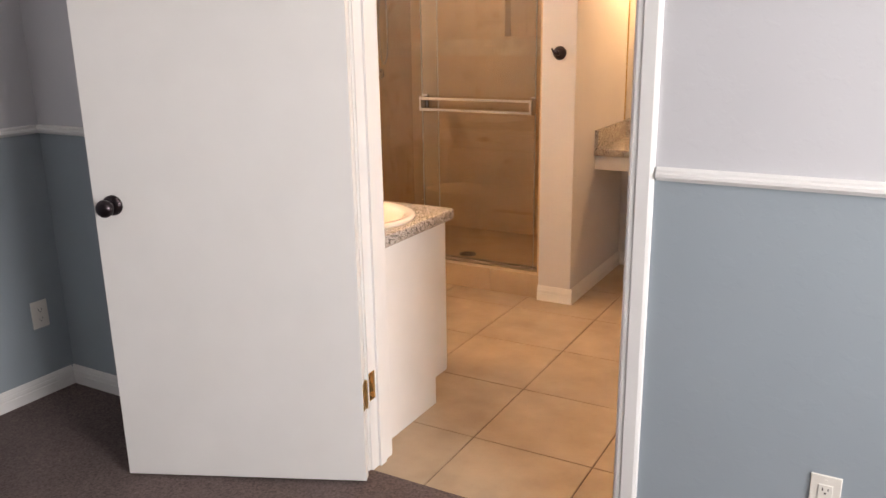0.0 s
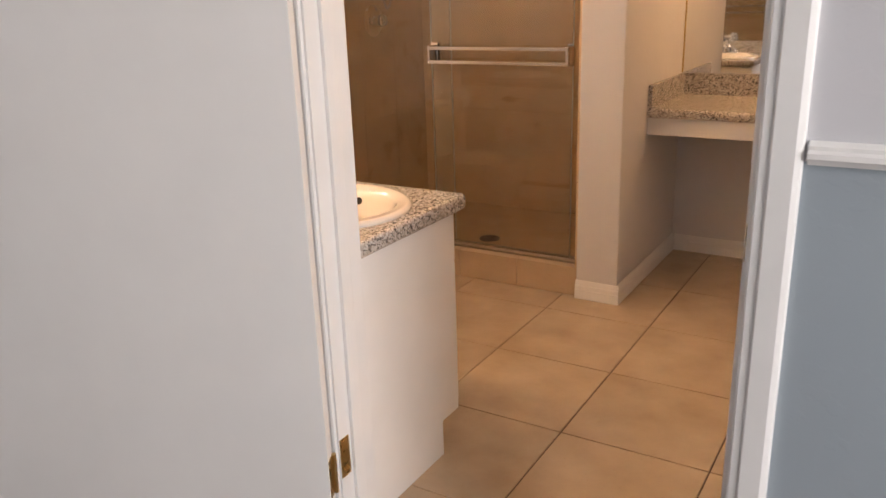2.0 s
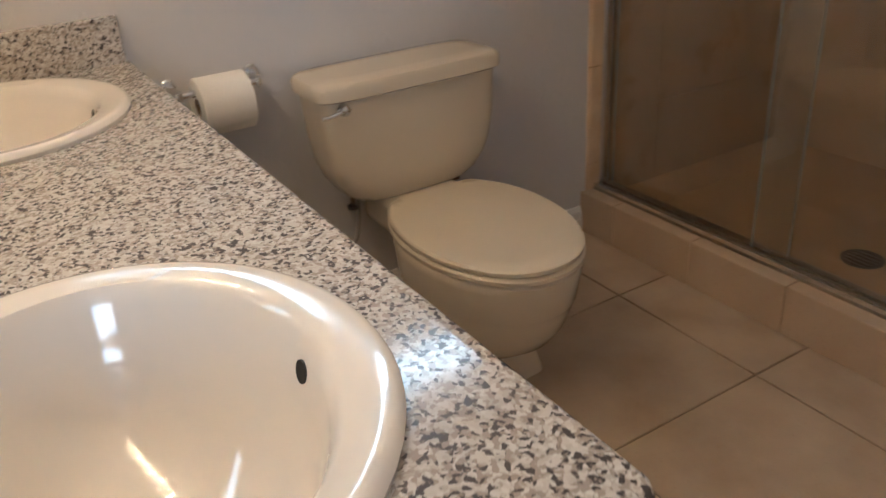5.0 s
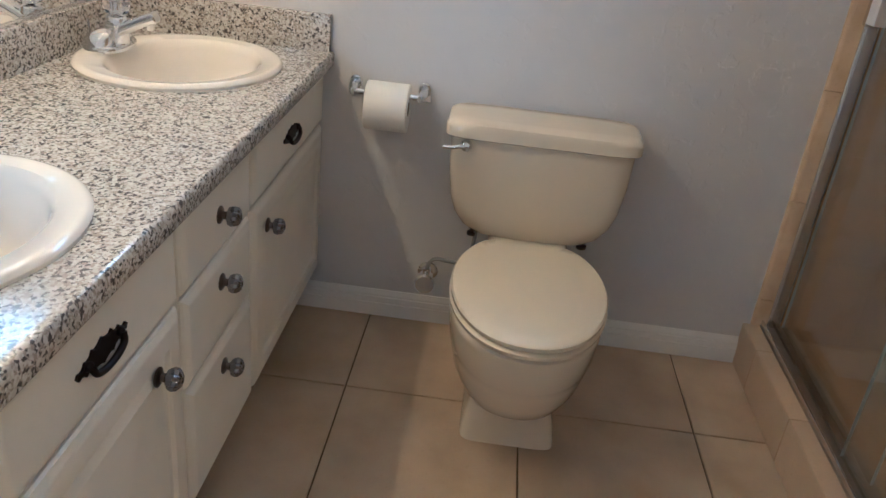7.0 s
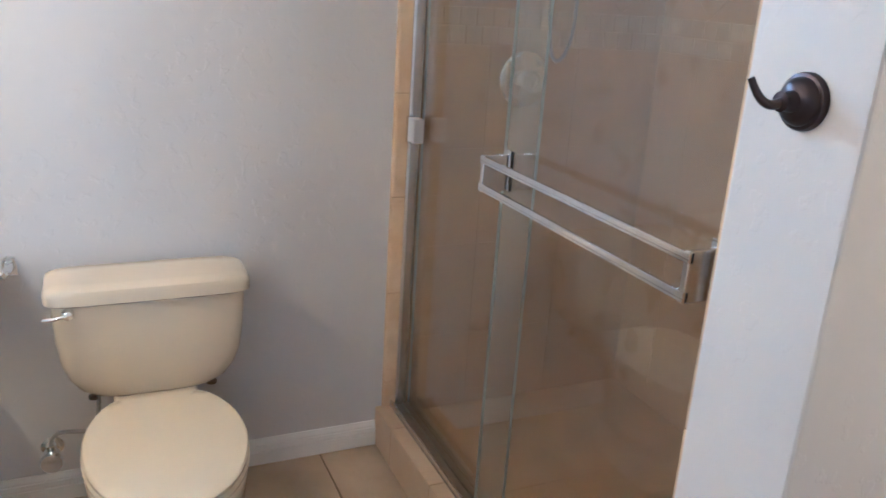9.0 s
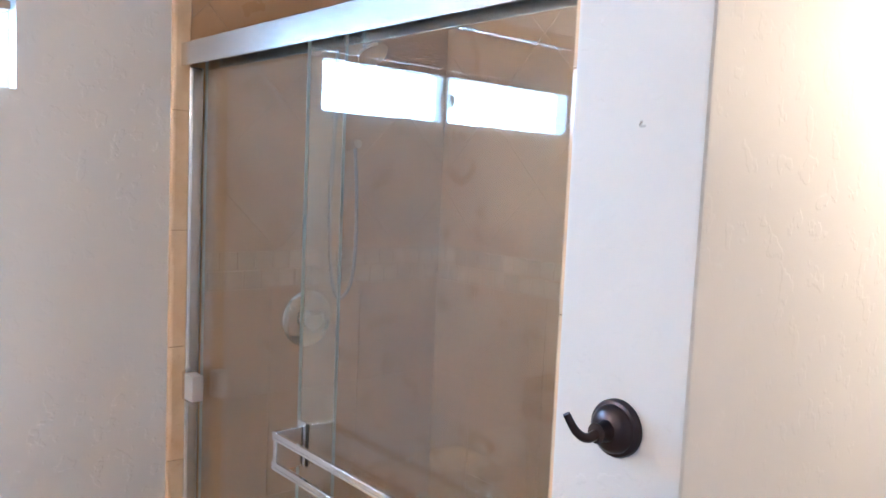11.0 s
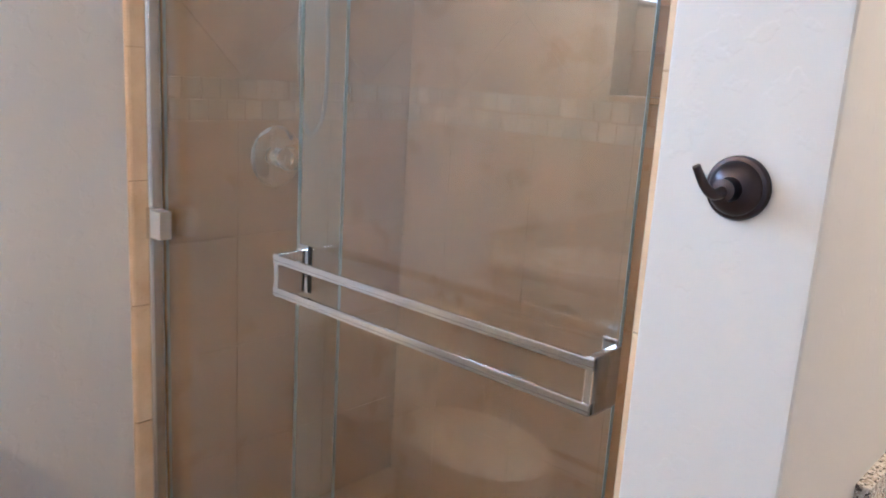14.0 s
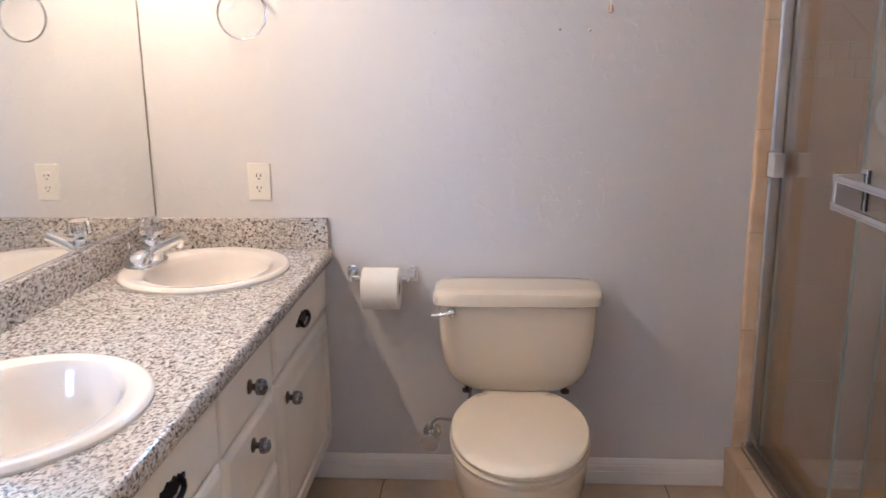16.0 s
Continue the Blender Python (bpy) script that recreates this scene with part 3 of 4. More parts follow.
def panel_front(x0, x1, z0, z1, raised):
    """A lipped cabinet front, with a raised field inside a routed edge where it is tall enough."""
    y0, y1 = FRONT - 0.019, FRONT
    x0, x1, z0, z1 = x0 + 0.0015, x1 - 0.0015, z0 + 0.001, z1 - 0.001
    rings = [[(x0, y0, z0), (x1, y0, z0), (x1, y0, z1), (x0, y0, z1)]]

    def ring(inset, y):
        rings.append([(x0 + inset, y, z0 + inset), (x1 - inset, y, z0 + inset), (x1 - inset, y, z1 - inset), (x0 + inset, y, z1 - inset)])
    ring(0, y1 - 0.010)
    ring(0.003, y1 - 0.0055)
    ring(0.013, y1 - 0.0008)
    ring(0.017, y1)
    if raised:
        ring(0.048, y1)
        ring(0.054, y1 - 0.006)
        ring(0.060, y1 - 0.006)
        ring(0.078, y1 - 0.001)
    return loft([[Vector(p) for p in r] for r in rings])


def fluted(profile, at, axis, flutes, depth):
    """A lathed solid whose rings are scalloped: profile rows of (radius, distance, share of the scallop)."""
    u, v, d = frame_axes(axis)
    at, n, rings = Vector(at), flutes * 4, []
    for r, h, share in profile:
        ring = []
        for i in range(n):
            a = 2 * math.pi * i / n
            k = r * (1 - depth * share * (0.5 - 0.5 * math.cos(flutes * a)))
            ring.append(at + d * h + (u * math.cos(a) + v * math.sin(a)) * k)
        rings.append(ring)
    return loft(rings)


def glass_knob(x, z, owner):
    k = part("knob", turned([(0.0165, 0), (0.0165, 0.002), (0.013, 0.004), (0.0075, 0.006), (0.007, 0.013), (0.011, 0.016)], (x, FRONT, z), (0, 1, 0), 20), DARK_BASE, owner, "fluted chrome knob on a dark bronze base", True)
    part("crystal", fluted([(0.009, 0.013, 0), (0.0165, 0.017, 0.6), (0.0195, 0.024, 1.0), (0.0180, 0.032, 1.0), (0.012, 0.0375, 0.8), (0.006, 0.039, 0.0), (0.0045, 0.0375, 0.0)], (x, FRONT, z), (0, 1, 0), 8, 0.22), SMOKED, k, "dark fluted chrome knob", True)


def bat_pull(x, z, owner):
    """An ornate pierced-looking back plate of black iron with a hanging bail."""
    half = [(-1.0, 0.001), (-0.93, 0.006), (-0.84, 0.004), (-0.75, 0.005), (-0.66, 0.012), (-0.58, 0.009), (-0.46, 0.011), (-0.38, 0.018), (-0.27, 0.014), (-0.14, 0.016), (0.0, 0.021)]
    run = half + [(-a, h) for a, h in half[-2::-1]]
    loop = [(x + 0.068 * a, z + h) for a, h in run] + [(x + 0.068 * a, z - h * 0.85) for a, h in run[::-1][1:-1]]
    plate = part("pull_plate", loft([[Vector((px, FRONT + d, pz)) for px, pz in loop] for d in (0, 0.0035)]), BLACK_IRON, owner, "ornate black iron back plate")
    bail = curve_points([(x - 0.042, FRONT + 0.009, z + 0.004), (x - 0.038, FRONT + 0.012, z - 0.008), (x - 0.020, FRONT + 0.013, z - 0.014), (x, FRONT + 0.013, z - 0.016), (x + 0.020, FRONT + 0.013, z - 0.014), (x + 0.038, FRONT + 0.012, z - 0.008), (x + 0.042, FRONT + 0.009, z + 0.004)], 4)
    part("bail", tube(bail, 0.0050, 10), BLACK_IRON, plate, smooth=True)
    for sx in (-1, 1):
        part("bail_post", turned([(0.007, 0.003), (0.007, 0.008), (0.004, 0.011), (0, 0.012)], (x + sx * 0.042, FRONT, z + 0.004), (0, 1, 0), 12), BLACK_IRON, plate, smooth=True)


for x in (0.612, 0.984):
    part("stile", box(x, FRONT - 0.0325, 0.1305, x + 0.042, FRONT - 0.0145, COUNTER - 0.0615), CABINET_PAINT, vanity)
ZT, ZB = 0.735, 0.140
for x0, x1, pull_x, knob_x in ((0.010, 0.624, 0.345, 0.535), (1.014, 1.489, 1.265, 1.112)):
    f = part("false_front", panel_front(x0, x1, 0.589, ZT, False), CABINET_PAINT, vanity)
    bat_pull(pull_x, 0.661, f)
    d = part("door", panel_front(x0, x1, ZB, 0.582, True), CABINET_PAINT, vanity)
    glass_knob(knob_x, 0.512, d)
for z0, z1, kz, raised in ((0.585, ZT, 0.662, False), (0.401, 0.578, 0.526, False), (ZB, 0.394, 0.339, False)):
    d = part("drawer", panel_front(0.642, 0.996, z0, z1, raised), CABINET_PAINT, vanity)
    glass_knob(0.826, kz, d)

# ---- worktop with its sink cut-outs ----
SINKS = ((0.294, 1.225), (1.231, 1.225))
SRX, SRY = 0.248, 0.229


def worktop_with_holes(x0, y0, x1, y1, z0, z1, holes, n=48):
    """A slab pierced by ovals: each cell of the top is a square ring round an oval."""
    b = bmesh.new()
    xs = [x0] + [(holes[i][0] + holes[i + 1][0]) / 2 for i in range(len(holes) - 1)] + [x1]
    for (cx, cy), cx0, cx1 in zip(holes, xs, xs[1:]):
        inner, outer = [], []
        corners = [(cx0, y0), (cx1, y0), (cx1, y1), (cx0, y1)]
        turns = sorted({round((2 * math.pi * i / n) % (2 * math.pi), 6) for i in range(n)} | {round(math.atan2(q[1] - cy, q[0] - cx) % (2 * math.pi), 6) for q in corners})
        for a in turns:
            c, s = math.cos(a), math.sin(a)
            inner.append((cx + (SRX - 0.02) * c, cy + (SRY - 0.02) * s))
            k = min((cx1 - cx) / c if c > 1e-9 else (cx0 - cx) / c if c < -1e-9 else 1e9, (y1 - cy) / s if s > 1e-9 else (y0 - cy) / s if s < -1e-9 else 1e9)
            outer.append((cx + k * c, cy + k * s))
        for z, flip in ((z1, False), (z0, True)):
            vi, vo = [b.verts.new((*p, z)) for p in inner], [b.verts.new((*p, z)) for p in outer]
            for i in range(len(turns)):
                j = (i + 1) % len(turns)
                quad = (vi[i], vo[i], vo[j], vi[j])
                b.faces.new(quad[::-1] if flip else quad)
    bmesh.ops.remove_doubles(b, verts=b.verts, dist=0.0004)
    return b


WT1 = 1.514
counter = thing("countertop", (0.75, 1.24, COUNTER), "speckled grey granite vanity countertop", "countertop")
part("slab", worktop_with_holes(0.0, BATH_FACE, WT1 - 0.014, 1.5060, COUNTER - 0.004, COUNTER, SINKS), GRANITE, counter)
NOSE = [(0, -0.042), (0.011, -0.042), (0.0155, -0.036), (0.0165, -0.010), (0.0135, -0.002), (0.010, 0.0), (0, 0.0)]
front_loop = [[Vector((x, 1.5060 + o, COUNTER + h)) for o, h in NOSE] for x in (0.0, WT1 - 0.014)]
corner = [[Vector((WT1 - 0.014 + math.sin(a) * o, 1.5060 + math.cos(a) * o, COUNTER + h)) for o, h in NOSE] for a in (radians(22), radians(45), radians(68))]
end_loop = [[Vector((WT1 - 0.014 + o, y, COUNTER + h)) for o, h in NOSE] for y in (1.5060, BATH_FACE)]
part("edge", loft(front_loop + corner + end_loop), GRANITE, counter, smooth=True)
part("backsplash", box(0.0, BATH_FACE, COUNTER, WT1, BATH_FACE + 0.020, COUNTER + 0.095, 0.002), GRANITE, counter)
part("backsplash", box(0.0, BATH_FACE + 0.020, COUNTER, 0.020, 1.512, COUNTER + 0.095, 0.002), GRANITE, counter)


def sink(cx, cy, label):
    s = thing("sink", (cx, cy, COUNTER), label, "sink", "vanity sinks")
    fy = 0.010   # the bowl sits towards the front of the rim
    rows = [(1.00, 1.00, 0, 0.000), (1.004, 1.004, 0, 0.006), (0.985, 0.985, 0, 0.0125), (0.955, 0.955, 0, 0.0145), (0.925, 0.915, 0.002, 0.0130)]
    rows += [(0.845, 0.760, fy, 0.0105), (0.825, 0.725, fy, 0.004), (0.805, 0.692, fy, -0.010), (0.77, 0.650, fy, -0.045), (0.70, 0.58, fy, -0.085), (0.56, 0.465, fy, -0.118), (0.36, 0.31, fy, -0.136), (0.12, 0.12, fy, -0.142)]
    rings = [oval(cx, cy + dy, SRX * rx, SRY * ry, COUNTER + z, 56) for rx, ry, dy, z in rows]
    part("bowl", loft(rings, cap=False), SINK_CREAM, s, smooth=True)
    part("drain", turned([(0.032, -0.1425), (0.030, -0.1395), (0.022, -0.1400), (0.0, -0.1402)], (cx, cy + fy, COUNTER), seg=24), CHROME, s, "chrome drain ring", True)
    hole = (cx, cy + fy + SRY * 0.676, COUNTER - 0.021)
    # A solid dark disc paints the shade inside the overflow hole.
    part("overflow", turned([(0.0105, -0.004), (0.0105, 0.0012), (0.0, 0.0012)], hole, (0, -0.97, 0.24), 20), DARK, s, "dark disc painted as the shaded overflow hole")
    return s


def faucet(cx, cy):
    z0 = COUNTER + 0.013
    f = thing("faucet", (cx, cy, z0), "chrome faucet with a clear acrylic knob handle", "faucet", "vanity faucets")
    b = loft([oval(cx, cy + 0.018, 0.080 * k, 0.047 * k, z0 + h, 40, 2.4) for k, h in ((1, 0), (1.01, 0.004), (0.99, 0.010), (0.94, 0.013))])
    part("base", b, CHROME, f, smooth=True)
    for s in (-1, 1):
        rings = []
        for k, h, lean in ((1.0, 0.011, 0), (0.98, 0.020, 0.001), (0.88, 0.031, 0.004), (0.70, 0.040, 0.009), (0.45, 0.046, 0.014), (0.15, 0.048, 0.017)):
            rings.append(oval(cx + s * (0.050 - lean), cy + 0.010 + lean, 0.027 * k, 0.034 * k, z0 + h, 28, 2.2))
        part("lobe", loft(rings), CHROME, f, smooth=True)
    part("body", turned([(0.0275, 0.010), (0.0265, 0.028), (0.0250, 0.052), (0.0235, 0.0535), (0.0235, 0.055), (0.0248, 0.0565), (0.0240, 0.069), (0.0205, 0.073), (0, 0.074)], (cx, cy + 0.036, z0), seg=28), CHROME, f, smooth=True)
    rings, way = [], [(0.028, 0.026, 0.027, 0.019), (0.040, 0.037, 0.024, 0.017), (0.055, 0.047, 0.0205, 0.0145), (0.085, 0.061, 0.0185, 0.0138), (0.112, 0.073, 0.0180, 0.0138), (0.130, 0.080, 0.0178, 0.0136), (0.1325, 0.0810, 0.0150, 0.0110)]
    up = Vector((0, -0.42, 0.91))
    for dy, dz, w, h in way:
        mid = Vector((cx, cy + dy, z0 + dz))
        rings.append([mid + Vector((1, 0, 0)) * p.x + up * p.y for p in oval(0, 0, w, h, 0, 32, 3.6)])
    part("spout", loft(rings), CHROME, f, smooth=True)
    part("aerator", turned([(0.0115, 0.006), (0.0115, -0.010), (0.0095, -0.013), (0, -0.013)], (cx, cy + 0.116, z0 + 0.062), (0, 0.25, 0.97), 18), CHROME, f, smooth=True)
    part("stem", turned([(0.012, 0), (0.009, 0.004), (0.008, 0.034)], (cx, cy + 0.036, z0 + 0.072), (0, 0.06, 1.0), 18), CHROME, f, smooth=True)
    part("knob", turned([(0.016, 0.0), (0.026, 0.003), (0.032, 0.014), (0.0325, 0.032), (0.028, 0.046), (0.021, 0.053), (0, 0.054)], (cx, cy + 0.037, z0 + 0.078), (0, 0.06, 1.0), 9), ACRYLIC, f, "clear faceted acrylic knob")
    part("cap", turned([(0.012, 0.0), (0.012, 0.0015), (0, 0.002)], (cx, cy + 0.040, z0 + 0.1322), (0, 0.06, 1.0), 16), CHROME, f, "small chrome index cap")
    part("lift_rod", tube([(cx, cy - 0.030, z0 + 0.010), (cx, cy - 0.032, z0 + 0.060)], 0.003, 8), CHROME, f)
    return f


sink(*SINKS[0], "oval cream drop-in sink beside the toilet wall")
sink(*SINKS[1], "oval cream drop-in sink beside the doorway")
faucet(SINKS[0][0] - 0.018, 1.032)
faucet(SINKS[1][0] - 0.010, 1.034)

mirror = thing("wall_mirror", (0.75, BATH_FACE, 0.88), "large frameless wall mirror above the vanity", "mirror")
part("mirror_glass", box(0.006, BATH_FACE + 0.001, COUNTER + 0.103, 1.500, BATH_FACE + 0.007, 1.790), MIRROR, mirror)
part("channel", box(0.006, BATH_FACE + 0.0005, COUNTER + 0.096, 1.500, BATH_FACE + 0.010, COUNTER + 0.1028), ALUMINIUM, mirror, "thin metal mirror channel")
part("mirror_edge", box(0.0012, BATH_FACE + 0.0006, COUNTER + 0.103, 0.0058, BATH_FACE + 0.0085, 1.790), MIRROR_EDGE, mirror, "greyed mirror edge")


def light_bar(x0, n, y, z, out, label):
    """A mirrored strip with a row of bare globe bulbs. out: +1 where it faces +y."""
    step = 0.140
    x1 = x0 + step * (n - 1)
    t = thing("vanity_light", ((x0 + x1) / 2, y, z), label, "light", "vanity lights")
    part("backplate", box(x0 - 0.055, min(y, y + out * 0.030), z - 0.068, x1 + 0.055, max(y, y + out * 0.030), z + 0.068, 0.004), CHROME, t, "mirrored chrome backplate")
    for i in range(n):
        x = x0 + step * i
        s = part("socket", turned([(0.024, 0.030), (0.022, 0.042), (0.016, 0.050)], (x, y, z), (0, out, 0), 20), CHROME, t, smooth=True)
        part("bulb", ball((x, y + out * 0.088, z), 0.040, 24, 14), BULB_GLASS, s, "clear glass globe bulb", True)
        part("filament", turned([(0.003, -0.017), (0.0095, -0.012), (0.012, 0.0), (0.0095, 0.012), (0.003, 0.017)], (x, y + out * 0.088, z), (0, out, 0), 12), FILAMENT, s, "glowing filament", True)
        part("filament_stem", turned([(0.007, 0.048), (0.004, 0.056), (0.003, 0.0705)], (x, y, z), (0, out, 0), 10), PLASTIC, s)
    return t


light_bar(0.24, 8, BATH_FACE, 1.890, 1, "chrome light bar of lit globe bulbs above the mirror")

# ---- make-up counter ----
MZ = 0.808
makeup = thing("makeup_counter", (2.25, 3.34, MZ), "speckled granite make-up counter with a white apron", "countertop")
part("slab", box(COL1, 3.085, MZ - 0.030, EAST, MAKEUP_BACK, MZ), GRANITE, makeup)
MN = [Vector((0, 3.085 - o, MZ + h)) for o, h in ((0, -0.040), (0.011, -0.040), (0.015, -0.034), (0.016, -0.010), (0.013, -0.002), (0.010, 0), (0, 0))]
part("edge", loft([[p + Vector((x, 0, 0)) for p in MN] for x in (COL1, EAST)]), GRANITE, makeup, smooth=True)
part("apron", box(COL1, 3.092, MZ - 0.118, EAST, 3.112, MZ - 0.0305, 0.002), WHITE_TRIM, makeup, "white painted wooden apron")
part("backsplash", box(COL1, 3.076, MZ, COL1 + 0.020, MAKEUP_BACK, MZ + 0.100, 0.002), GRANITE, makeup)
part("backsplash", box(COL1 + 0.020, MAKEUP_BACK - 0.020, MZ, EAST, MAKEUP_BACK, MZ + 0.100, 0.002), GRANITE, makeup)
m2 = thing("wall_mirror", (2.25, MAKEUP_BACK, 0.88), "large frameless wall mirror above the make-up counter", "mirror")
part("mirror_glass", box(COL1 + 0.008, MAKEUP_BACK - 0.007, MZ + 0.104, EAST - 0.01, MAKEUP_BACK - 0.001, 1.80), MIRROR, m2)
part("mirror_edge", box(COL1 + 0.001, MAKEUP_BACK - 0.009, MZ + 0.104, COL1 + 0.0075, MAKEUP_BACK - 0.0005, 1.80), BRASS, m2, "thin brass mirror channel")
light_bar(1.76, 4, MAKEUP_BACK, 1.890, -1, "chrome light bar of lit globe bulbs above the make-up mirror")

# ---- toilet ----
TY = 2.092
toilet = thing("toilet", (0.35, TY, 0), "bone-coloured two-piece toilet with its lid closed", "toilet")


def rounded(x0, x1, hy, z, power=5.0, n=48):
    return oval((x0 + x1) / 2, TY, (x1 - x0) / 2, hy, z, n, power)


tank = [(0.050, 0.165, 0.125, 0.388, 3), (0.036, 0.186, 0.160, 0.392, 3.4), (0.030, 0.193, 0.184, 0.410, 4), (0.027, 0.197, 0.206, 0.445, 5), (0.025, 0.200, 0.220, 0.490, 6), (0.024, 0.202, 0.228, 0.560, 7), (0.023, 0.204, 0.232, 0.657, 7)]
part("tank", loft([rounded(a, c, hy, z, p, 64) for a, c, hy, z, p in tank]), BONE, toilet, smooth=True)
lid = [(0.016, 0.212, 0.240, 0.655, 7), (0.012, 0.217, 0.245, 0.659, 7), (0.012, 0.217, 0.2455, 0.683, 7), (0.016, 0.213, 0.241, 0.693, 6), (0.026, 0.202, 0.230, 0.6975, 6), (0.06, 0.17, 0.19, 0.699, 5)]
part("tank_lid", loft([rounded(a, c, hy, z, p, 64) for a, c, hy, z, p in lid]), BONE, toilet, smooth=True)


def egg(x0, x1, hy, z, n=56, flat=0.0):
    """A seat outline: long round front, blunter back with a straight rear edge."""
    pts = []
    mid = x0 + (x1 - x0) * 0.44
    for i in range(n):
        a = 2 * math.pi * i / n
        c, s = math.cos(a), math.sin(a)
        if c >= 0:
            pts.append(Vector((mid + (x1 - mid) * c, TY + hy * math.copysign(abs(s) ** 0.92, s), z)))
        else:
            x = mid + (mid - x0) * 1.22 * c
            pts.append(Vector((max(x0, x) if flat else mid + (mid - x0) * c, TY + hy * math.copysign(abs(s) ** 0.95, s), z)))
    return pts


bowl = [(0.20, 0.534, 0.118, 0.000), (0.20, 0.531, 0.116, 0.018), (0.205, 0.520, 0.108, 0.060), (0.21, 0.512, 0.102, 0.092), (0.21, 0.536, 0.105, 0.110), (0.21, 0.590, 0.124, 0.133), (0.21, 0.638, 0.146, 0.168), (0.21, 0.669, 0.161, 0.213), (0.21, 0.688, 0.170, 0.262), (0.21, 0.694, 0.1725, 0.282), (0.21, 0.699, 0.1755, 0.290), (0.21, 0.706, 0.179, 0.335), (0.21, 0.712, 0.181, 0.360), (0.21, 0.713, 0.181, 0.378), (0.21, 0.706, 0.177, 0.386)]
rings = []
for k, (a, c, hy, z) in enumerate(bowl):
    w = min(1.0, max(0.0, (z - 0.085) / 0.06))
    z *= 0.955
    e = egg(a, c, hy, z)
    r = oval((a + c) / 2, TY, (c - a) / 2, hy, z, 56, 9)
    rings.append([r[i].lerp(e[i], w) for i in range(56)])
part("bowl", loft(rings), BONE, toilet, smooth=True)
part("neck", box(0.060, TY - 0.105, 0.300, 0.260, TY + 0.105, 0.3895, 0.02, 3), BONE, toilet, smooth=True)
part("seat", loft([egg(a, c, h, z - 0.0175, flat=1) for a, c, h, z in ((0.230, 0.708, 0.177, 0.3862), (0.226, 0.716, 0.1825, 0.3895), (0.226, 0.718, 0.184, 0.3985), (0.230, 0.711, 0.179, 0.4035))]), SEAT_BONE, toilet, smooth=True)
part("seat_lid", loft([egg(a, c, h, z - 0.0175, flat=1) for a, c, h, z in ((0.234, 0.702, 0.174, 0.4030), (0.234, 0.702, 0.174, 0.4080), (0.228, 0.714, 0.181, 0.4085), (0.228, 0.715, 0.182, 0.4175), (0.233, 0.708, 0.178, 0.4225), (0.26, 0.67, 0.155, 0.4245))]), SEAT_BONE, toilet, smooth=True)
for s in (-1, 1):
    part("tank_bolt", turned([(0.014, 0), (0.014, 0.008), (0.006, 0.010), (0.006, 0.034)], (0.10, TY + s * 0.150, 0.352), seg=12), DARK_BASE, toilet, "dull dark tank bolt")
lever = part("flush_handle", turned([(0.0155, 0), (0.0155, 0.006), (0.011, 0.016), (0.004, 0.019), (0, 0.019)], (0.2035, 1.902, 0.638), (1, 0, 0), 18), CHROME, toilet, "chrome flush lever", True)
part("lever_arm", tube(curve_points([(0.216, 1.902, 0.638), (0.219, 1.886, 0.637), (0.217, 1.866, 0.632), (0.216, 1.846, 0.632)], 5), 0.0052, 10), CHROME, lever, smooth=True)

supply = thing("water_supply_valve", (0.02, 1.826, 0.19), "chrome water shut-off valve with a bent supply tube", "valve")
part("escutcheon", turned([(0.030, 0), (0.030, 0.003), (0.022, 0.009), (0.012, 0.011)], (0.0, 1.826, 0.170), (1, 0, 0), 22), CHROME, supply, smooth=True)
part("stub", tube([(0.008, 1.826, 0.170), (0.060, 1.826, 0.170)], 0.009, 14), CHROME, supply, smooth=True)
part("valve_body", turned([(0.014, -0.026), (0.020, -0.015), (0.020, 0.015), (0.013, 0.020), (0.013, 0.036)], (0.062, 1.826, 0.175), seg=16), CHROME, supply, smooth=True)
part("oval_handle", turned([(0.027, 0), (0.031, 0.007), (0.027, 0.014)], (0.080, 1.826, 0.170), (1, 0, 0), 16), CHROME, supply, smooth=True)
part("supply_tube", tube(curve_points([(0.062, 1.826, 0.205), (0.062, 1.832, 0.228), (0.068, 1.852, 0.246), (0.082, 1.895, 0.250), (0.10, 1.935, 0.262), (0.105, 1.950, 0.33), (0.105, 1.952, 0.395)], 6), 0.0058, 10), RUBBER, supply, "grey supply tube", True)

# ---- toilet paper ----
holder = thing("toilet_paper_holder", (0.0, 1.665, 0.70), "chrome wall toilet paper holder", "paper holder")
for y, inward in ((1.584, 1), (1.772, -1)):
    arch = [(y - 0.019, 0.676), (y + 0.019, 0.676)] + [(y + 0.019 * math.cos(a), 0.706 + 0.023 * math.sin(a)) for a in [math.pi * k / 10 for k in range(11)]]
    rings = [[Vector((x, y + (py - y) * k, 0.700 + (pz - 0.700) * k)) for py, pz in arch] for x, k in ((0.0, 1.0), (0.007, 1.0), (0.011, 0.86))]
    part("post", loft(rings), CHROME, holder, smooth=True)
    rings = []
    for x, dy, w, h in ((0.008, 0.0, 0.012, 0.015), (0.030, 0.002, 0.009, 0.012), (0.055, 0.006, 0.0055, 0.012), (0.074, 0.007, 0.005, 0.013), (0.082, 0.007, 0.004, 0.009)):
        rings.append([Vector((x, y + inward * dy + p.x, 0.703 + p.y)) for p in oval(0, 0, w, h, 0, 24, 3.0)])
    part("arm", loft(rings), CHROME, holder, smooth=True)
part("roller", tube([(0.066, 1.584, 0.702), (0.066, 1.772, 0.702)], 0.008, 12), CHROME, holder, smooth=True)
roll = thing("toilet_paper_roll", (0.066, 1.68, 0.69), "full white toilet paper roll on its holder", "toilet paper")
